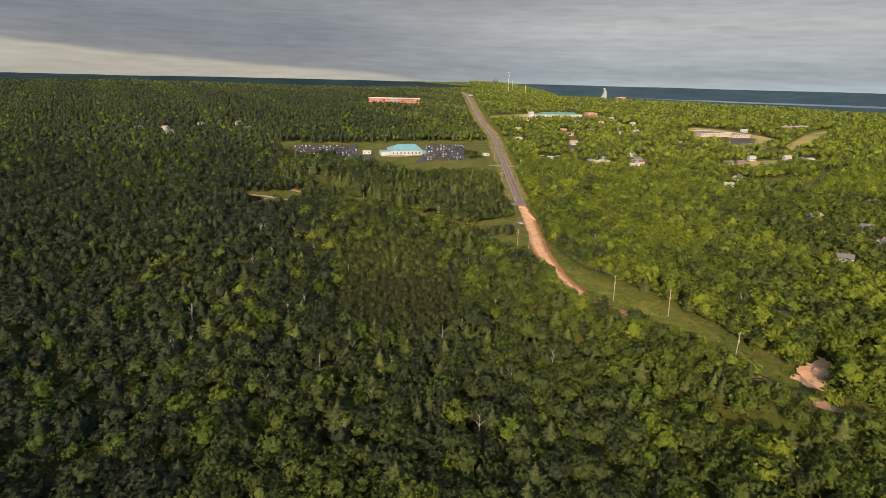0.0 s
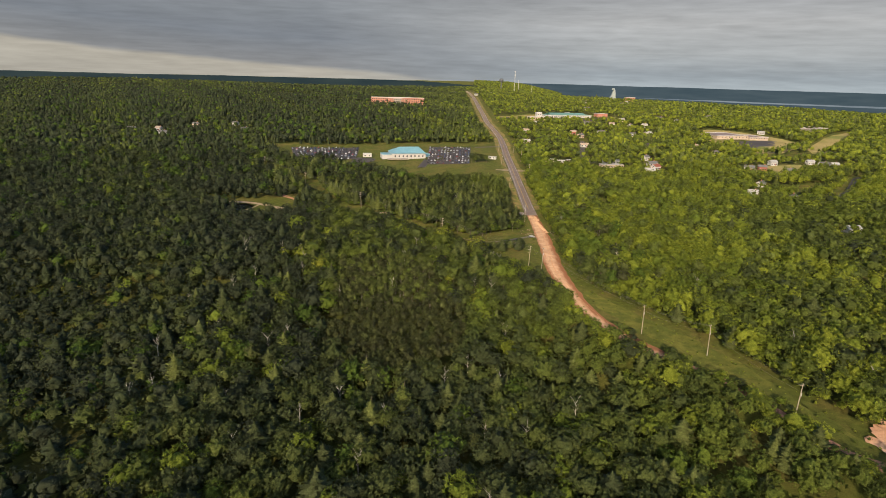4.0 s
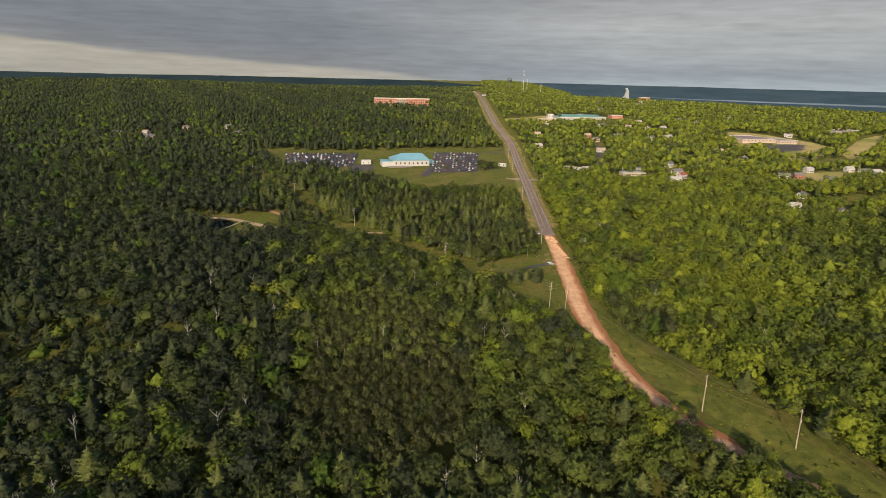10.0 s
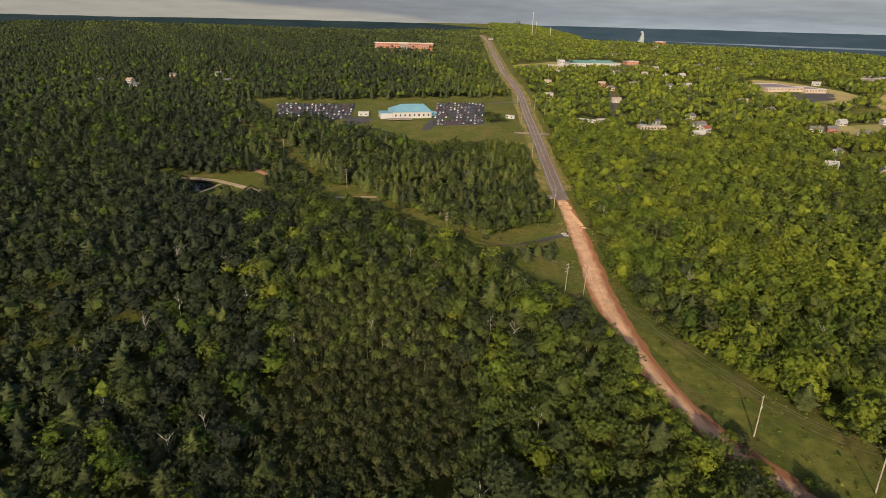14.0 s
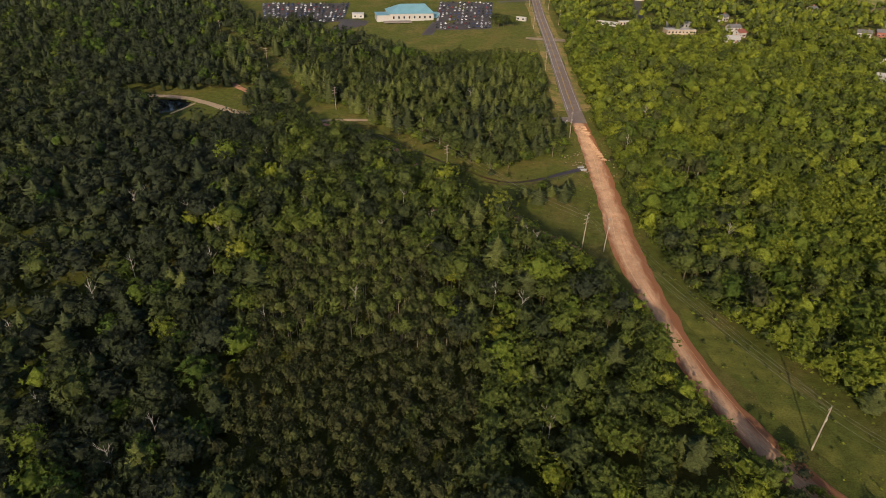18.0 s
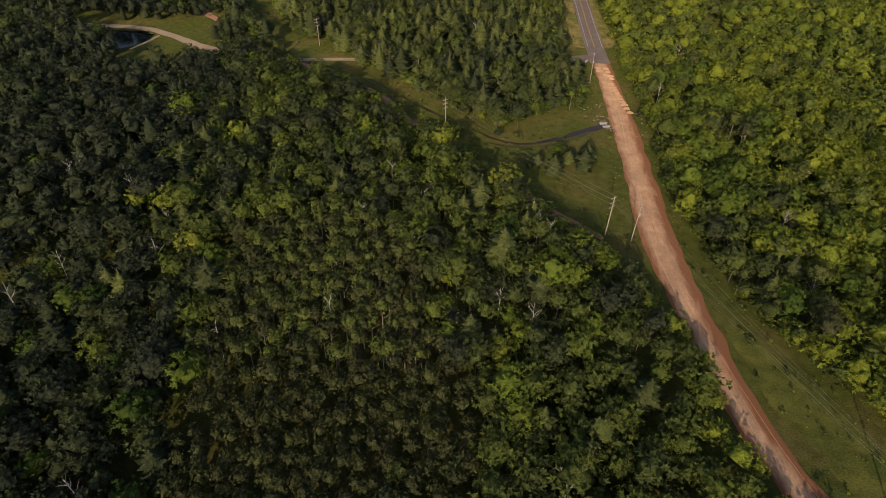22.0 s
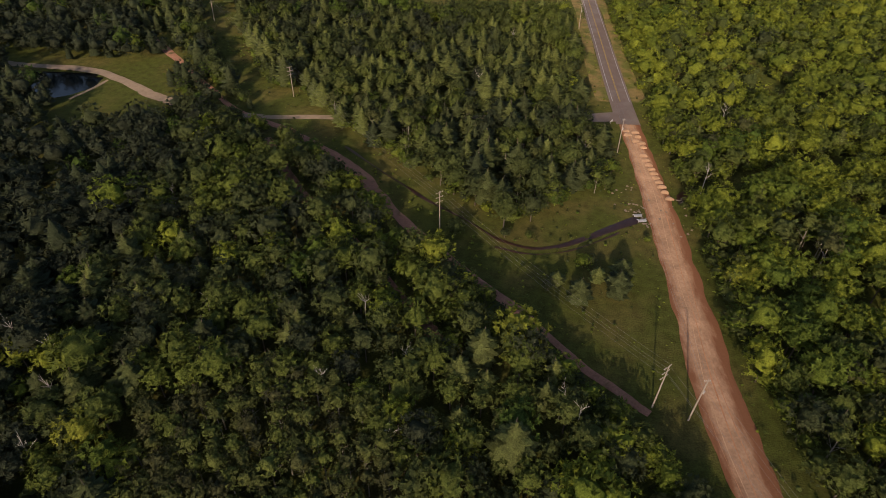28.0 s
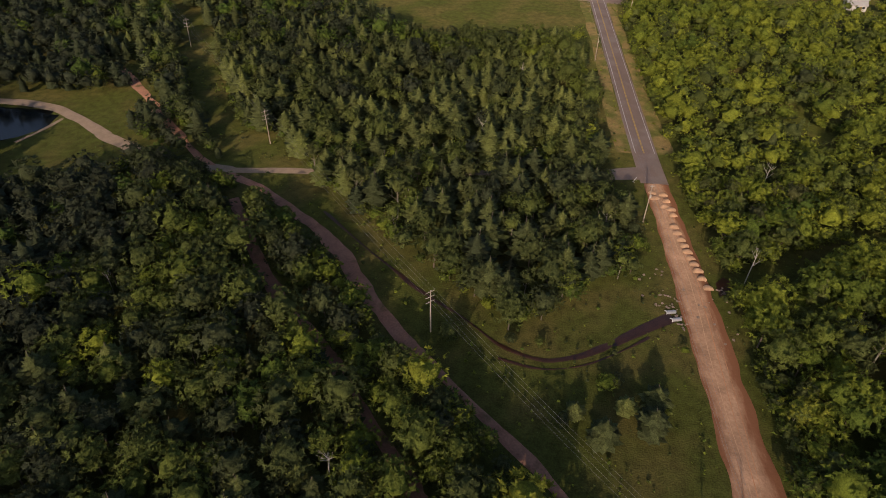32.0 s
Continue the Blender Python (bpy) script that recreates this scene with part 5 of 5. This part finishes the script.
def house_proto(wall, roof, w, d, h):
    words = {"white": "white-sided", "tan": "tan-sided", "grey": "grey-sided", "red": "brick-red"}[wall]
    t = thing("house", pose(0, 0, -300), f"{words} family house with a {roof} pitched roof among trees", "house", "houses among the trees")
    bm = box(bmesh.new(), -w / 2, -d / 2, -1.5, w / 2, d / 2, h)
    for s in (-1, 1):
        vs = [bm.verts.new((s * (w / 2 - 0.02), y, z)) for y, z in ((-d / 2, h), (d / 2, h), (0, h + d * 0.32))]
        bm.faces.new(vs)
    part("wall", bm, WALL[wall], t)
    ro = part("roof", gable(bmesh.new(), w, d, h, d * 0.32), ROOF[roof], t)
    part("chimney", box(bmesh.new(), w * 0.2, 0.4, h + d * 0.2, w * 0.2 + 0.8, 1.2, h + d * 0.32 + 1.1), BRICK, ro)
    for x in (-w * 0.32, w * 0.05, w * 0.34):
        window(t, x, -d / 2, 1.0, 1.5, 1.3, "x")
    window(t, -w / 2, 0, h - 0.6, 1.2, 1.1, "y")
    part("door", box(bmesh.new(), w * 0.17, -d / 2 - 0.07, 0, w * 0.17 + 1.0, -d / 2 + 0.02, 2.1), ROOF["red"], t)
    return t


protos = {}
for n, (hx, hy, a, wall, roof) in enumerate(HOUSES):
    key = (wall, roof, n % 2)
    m = pose(hx, hy, hz(hx, hy) + 0.3, 0, 0, a)
    if key not in protos:
        protos[key] = house_proto(wall, roof, *((11.5, 7.5, 3.1), (9.5, 7, 4.2))[n % 2])
        protos[key].matrix_basis = m
    else:
        copy_thing(protos[key], m)


def slab_building(name, label, m, w, d, h, wall, roof_mat, cols, rows, parapet=0.6, pane=(1.6, 1.5)):
    t = thing(name, m, label, "building")
    part("wall", box(bmesh.new(), -w / 2, -d / 2, -2, w / 2, d / 2, h), wall, t)
    r = part("roof", box(bmesh.new(), -w / 2 - 0.2, -d / 2 - 0.2, h, w / 2 + 0.2, d / 2 + 0.2, h + 0.3), roof_mat, t)
    if parapet:
        for x0, y0, x1, y1 in ((-w / 2 - 0.3, -d / 2 - 0.3, w / 2 + 0.3, -d / 2 + 0.3), (-w / 2 - 0.3, d / 2 - 0.3, w / 2 + 0.3, d / 2 + 0.3), (-w / 2 - 0.3, -d / 2 + 0.3, -w / 2 + 0.3, d / 2 - 0.3), (w / 2 - 0.3, -d / 2 + 0.3, w / 2 + 0.3, d / 2 - 0.3)):
            part("parapet", box(bmesh.new(), x0, y0, h + 0.3, x1, y1, h + 0.3 + parapet), TRIM, r)
    for i in range(cols):
        for j in range(rows):
            window(t, -w / 2 + w * (i + 0.5) / cols, -d / 2, 1.0 + j * (h / rows), pane[0], pane[1], "x")
    return t


BLUE = material("blue_metal_roof", (0.20, 0.40, 0.47), 0.55, vary=0.12, scale=0.15, fine=1.2)
GREENR = material("green_metal_roof", (0.15, 0.30, 0.25), 0.55, vary=0.15, scale=0.1, fine=1)
TARROOF = material("flat_tar_roof", (0.30, 0.225, 0.20), 0.9, vary=0.2, scale=0.1, fine=1)
# hall with the blue roof and its car parks
hall = thing("arena_hall", pose(-33, 806, hz(-33, 806) + 0.2, 0, 0, 14), "large white hall with a light blue hipped metal roof", "building")
part("wall", box(bmesh.new(), -21, -15, -2, 21, 15, 6), WALL["white"], hall)
bm = bmesh.new()
low = [bm.verts.new(p) for p in ((-22, -16, 5.8), (22, -16, 5.8), (22, 16, 5.8), (-22, 16, 5.8))]
top = [bm.verts.new(p) for p in ((-9, 0, 12.5), (15, 0, 12.5))]
bm.faces.new((low[0], low[1], top[1], top[0]))
bm.faces.new((low[1], low[2], top[1]))
bm.faces.new((low[2], low[3], top[0], top[1]))
bm.faces.new((low[3], low[0], top[0]))
bm.faces.new(low[::-1])
hroof = part("roof", bm, BLUE, hall, "light blue metal roof")
for i in range(9):
    part("seam", rod(bmesh.new(), (-19 + i * 4.6, -15.9, 5.9), (-8 + i * 2.8, -0.2, 12.5), 0.07, 0.07, 4), BLUE, hroof)
for i in range(8):
    window(hall, -17.5 + i * 5, -15, 1.4, 1.6, 2.2, "x")
part("annex", box(bmesh.new(), -33, -12, -2, -21, 6, 4.2, 0.1), WALL["white"], hall)
part("annex_roof", box(bmesh.new(), -33.4, -12.4, 4.2, -20.8, 6.4, 4.6), BLUE, hall)
part("porch", box(bmesh.new(), 21, -6, -2, 29, 8, 3.6, 0.1), BLUE, hall, "light blue side porch")
part("forecourt", box(bmesh.new(), -28, -26, -0.6, -2, -17, 0.12), CONCRETE, hall, "pale concrete forecourt")
shed = slab_building("white_shed", "small white shed with a flat roof on the car park", pose(-83, 806, hz(-83, 806), 0, 0, 6), 11, 8, 4, WALL["white"], TRIM, 2, 1, 0)
trailer = slab_building("white_trailer", "white trailer parked in the grass beside the road", pose(76, 806, hz(76, 806), 0, 0, -30), 10, 3, 3.2, WALL["white"], TRIM, 2, 1, 0)
LOT_W = [(-193, 862), (-102, 880), (-95, 786), (-167, 774)]
LOT_E = [(-6, 883), (53, 895), (45, 767), (-7, 758)]
patch("car_park", LOT_W, LOT, 0.15, "worn dark asphalt car park full of cars", "car park", step=8)
patch("car_park", LOT_E, LOT, 0.15, "worn dark asphalt car park full of cars", "car park", step=8)
patch("drive", [(-95, 800), (-70, 790), (-72, 770), (-92, 745), (-100, 740), (-98, 770)], LOT, 0.16, "asphalt drive leading out of the car park", "drive", step=8)
patch("drive", [(-10, 790), (-2, 780), (-8, 740), (-18, 738)], LOT, 0.17, "asphalt drive beside the hall", "drive", step=8)

CAR_PAINT = {"white": (0.75, 0.75, 0.75), "black": (0.02, 0.02, 0.022), "silver": (0.42, 0.43, 0.44), "red": (0.30, 0.03, 0.03), "blue": (0.04, 0.07, 0.18), "brown": (0.12, 0.085, 0.06)}
TYRE = material("tyre_rubber", (0.02, 0.02, 0.02), 0.8, vary=0.1)


def car_proto(colour):
    t = thing("car", pose(0, 0, -300), f"{colour} parked car in the crowded car park", "car", "cars in the car park")
    bm = box(bmesh.new(), -0.9, -2.2, 0.32, 0.9, 2.2, 0.95, 0.12)
    part("body", bm, material(colour + "_car_paint", CAR_PAINT[colour], 0.35, vary=0.05, spec=0.5), t)
    bm = bmesh.new()
    bmesh.ops.create_cone(bm, cap_ends=True, segments=4, radius1=1.35, radius2=1.0, depth=0.6, matrix=pose(0, 0.25, 1.22) @ Matrix.Diagonal((0.88, 1.35, 1, 1)) @ pose(0, 0, 0, 0, 0, 45))
    part("cabin", bm, GLASS, t, "dark glazed cabin")
    part("roof", box(bmesh.new(), -0.62, -0.7, 1.5, 0.62, 1.2, 1.56, 0.02), bpy.data.materials[colour + "_car_paint"], t)
    for x in (-0.82, 0.82):
        for y in (-1.35, 1.35):
            part("wheel", rod(bmesh.new(), (x - 0.1, y, 0.33), (x + 0.1, y, 0.33), 0.33, 0.33, 10), TYRE, t)
    return t


r = random.Random(31)
cprot = {}
count = 0
for lot, rows, cols in ((LOT_W, 10, 19), (LOT_E, 9, 14)):
    a, b, c, d = [Vector((*p, 0)) for p in lot]
    for i in range(rows):
        for j in range(cols):
            if r.random() < 0.14:
                continue
            fu, fv = (j + 0.5) / cols + r.uniform(-0.006, 0.006), (i + 0.5) / rows + r.uniform(-0.02, 0.02)
            p = a.lerp(b, fu).lerp(d.lerp(c, fu), fv)
            colour = r.choices(list(CAR_PAINT), (5, 5, 4, 2, 2, 2))[0]
            m = pose(p.x, p.y, hz(p.x, p.y) + 0.17, 0, 0, r.uniform(-12, 12) + (180 if r.random() < 0.4 else 0))
            if colour not in cprot:
                cprot[colour] = car_proto(colour)
                cprot[colour].matrix_basis = m
            else:
                copy_thing(cprot[colour], m)

# long brick block on the hill
slab_building("brick_block", "long four-storey red-brick apartment block on the hill", pose(-88, 1478, hz(-88, 1478), 0, 0, 4), 122, 16, 13, BRICK, TARROOF, 24, 3, 0.8, (2.2, 1.8))
slab_building("brick_block_wing", "pale projecting wing of the long brick block", pose(-88, 1467, hz(-88, 1467), 0, 0, 4), 18, 7, 12, CONCRETE, TARROOF, 4, 3, 0.6)
# school with the green roof
school = slab_building("school_building", "long low white school with green metal roofs", pose(262, 1272, hz(262, 1272), 0, 0, 12), 96, 34, 4.6, WALL["white"], GREENR, 20, 1, 0)
part("upper_roof", gable(bmesh.new(), 74, 28, 5.2, 3), GREENR, school)
slab_building("school_tower", "square white tower block of the school", pose(206, 1262, hz(206, 1262), 0, 0, 12), 10, 10, 10, WALL["white"], TRIM, 2, 2, 0.5)
slab_building("school_wing", "low pale wing of the school", pose(208, 1242, hz(208, 1242), 0, 0, 12), 52, 16, 3.8, WALL["tan"], TARROOF, 10, 1, 0.4)
slab_building("school_gym", "low brick wing of the school", pose(336, 1286, hz(336, 1286), 0, 0, 12), 22, 16, 6, BRICK, TARROOF, 4, 1, 0.4)
patch("school_car_park", [(122, 1182), (124, 1240), (165, 1275), (195, 1235), (160, 1195)], LOT, 0.2, "dark asphalt car park beside the school", "car park", step=16)
patch("school_car_park", [(275, 1212), (290, 1245), (355, 1268), (350, 1235), (310, 1212)], LOT, 0.2, "dark asphalt car park beside the school", "car park", step=16)
# flat-roofed works on the slope
slab_building("factory_building", "low works building with a flat brown roof and white edges", pose(486, 1070, hz(486, 1070), 0, 0, 12), 58, 62, 3.4, WALL["tan"], TARROOF, 9, 1, 0.6)
slab_building("factory_building", "smaller flat-roofed works building with white edges", pose(535, 1068, hz(535, 1068), 0, 0, 14), 36, 44, 3.2, WALL["tan"], TARROOF, 7, 1, 0.6)
patch("yard", [(490, 1022), (477, 958), (530, 990), (588, 1042), (556, 1052)], LOT, 0.2, "wide asphalt yard in front of the works", "yard", step=16)
slab_building("warehouse", "long low pale warehouse beyond the trees", pose(712, 1192, hz(712, 1192), 0, 0, 30), 72, 26, 5, CONCRETE, TARROOF, 8, 1, 0.6)
slab_building("warehouse", "low pale roofs of a far warehouse", pose(800, 980, hz(800, 980), 0, 0, -5), 60, 22, 6, CONCRETE, TARROOF, 8, 1, 0.6)
for n, (tx, ty, ts) in enumerate(((48, 778, 1.0), (53, 783, 0.9), (57, 776, 0.95), (61, 782, 0.85), (52, 772, 0.8), (66, 778, 0.8))):
    plant("hardwood", tx, ty, ts, n * 61, n % 5, 1.25, "dark broadleaf tree in the clump beside the car park")
for n, (mx, my, mw) in enumerate(((146, 800, 14), (160, 797, 16), (176, 803, 13))):
    slab_building("mobile_home", "long low pale mobile home in a clearing", pose(mx, my, hz(mx, my), 0, 0, (8, -30, 12)[n]), mw, 4.5, 3.2, WALL["white" if n % 2 else "tan"], TRIM, 4, 1, 0)

slab_building("motel", "long low motel with a white roof and pinkish front", pose(218, 770, hz(218, 770), 0, 0, 6), 27, 11, 3.6, WALL["tan"], WALL["white"], 8, 1, 0)
slab_building("motel", "white flat-roofed rear wing of the motel", pose(226, 797, hz(226, 797), 0, 0, 6), 22, 9, 4.5, WALL["white"], WALL["white"], 6, 1, 0)

# ---- masts, tank and mine head on the skyline ----
MAST = material("mast_steel", (0.55, 0.53, 0.51), 0.5, metal=0.3, vary=0.15)


def mast(x, y, h, w):
    t = thing("lattice_mast", pose(x, y, hz(x, y)), "slender pale steel lattice radio mast on the hill", "radio mast", "masts on the hill")
    for a in (90, 210, 330):
        c, s = math.cos(radians(a)) * w, math.sin(radians(a)) * w
        part("leg", rod(bmesh.new(), (c, s, -1), (c * 0.6, s * 0.6, h), w * 0.28, w * 0.2, 5), MAST, t)
    for i in range(int(h / 5)):
        bm = bmesh.new()
        z = 2 + i * 5
        for a in (90, 210, 330):
            f = 1 - 0.4 * z / h
            p = Vector((math.cos(radians(a)) * w * f, math.sin(radians(a)) * w * f, z))
            q = Vector((math.cos(radians(a + 120)) * w * f, math.sin(radians(a + 120)) * w * f, z + 4))
            rod(bm, p, q, w * 0.12, w * 0.12, 4)
        part("brace", bm, MAST, t)
    for z in (h * 0.82, h * 0.97):
        part("antenna", rod(bmesh.new(), (0, 0, z), (0, 0, z + 3.0), w * 1.6, w * 1.6, 10), TRIM, t, "white drum antenna")


mast(264, 2150, 74, 1.0)
mast(330, 2560, 48, 0.8)
mast(385, 2560, 42, 0.8)
tank = thing("water_tower", pose(252, 2480, hz(252, 2480)), "dark round water tower on a thin stem", "water tower")
part("stem", rod(bmesh.new(), (0, 0, -1), (0, 0, 32), 2.2, 1.8, 10), material("tank_grey", (0.12, 0.13, 0.14), 0.6, vary=0.1), tank)
bm = bmesh.new()
bmesh.ops.create_uvsphere(bm, u_segments=18, v_segments=10, radius=9, matrix=pose(0, 0, 39) @ Matrix.Diagonal((1, 1, 0.85, 1)))
part("tank", bm, bpy.data.materials["tank_grey"], tank)
shaft = thing("mine_headframe", pose(502, 1800, hz(502, 1800), 0, 0, 0) @ Matrix.Diagonal((0.8, 0.8, 0.8, 1)), "tall pale slanting mine shaft house on the ridge", "mine head")
pale = material("weathered_sheet", (0.27, 0.31, 0.30), 0.6, vary=0.15, scale=0.2, fine=1)
bm = bmesh.new()
base = [bm.verts.new(p) for p in ((-20, -7, -2), (9, -9, -2), (9, 9, -2), (-20, 7, -2))]
mid = [bm.verts.new(p) for p in ((-5, -6, 22), (8, -7, 22), (8, 7, 22), (-5, 6, 22))]
cap = [bm.verts.new(p) for p in ((0, -4, 40), (6, -4, 40), (6, 4, 40), (0, 4, 40))]
for lo_, hi_ in ((base, mid), (mid, cap)):
    for i in range(4):
        bm.faces.new((lo_[i], lo_[(i + 1) % 4], hi_[(i + 1) % 4], hi_[i]))
bm.faces.new(cap)
part("tower", bm, pale, shaft)
part("roof", gable(bmesh.new(), 7, 9, 40, 5, 0.4), pale, shaft)
for z in (6, 14, 24, 32):
    part("ledge", box(bmesh.new(), 5 - z * 0.02, -8 + z * 0.1, z, 9.2, 8 - z * 0.1, z + 0.5), TRIM, shaft)
slab_building("mine_building", "red-brown works building beside the mine head", pose(548, 1790, hz(548, 1790), 0, 0, 10), 26, 16, 14, BRICK, TARROOF, 5, 2, 0.4)
slab_building("mine_building", "low pale shed beside the mine head", pose(580, 1785, hz(580, 1785), 0, 0, 10), 24, 14, 8, CONCRETE, TRIM, 4, 1, 0.3)
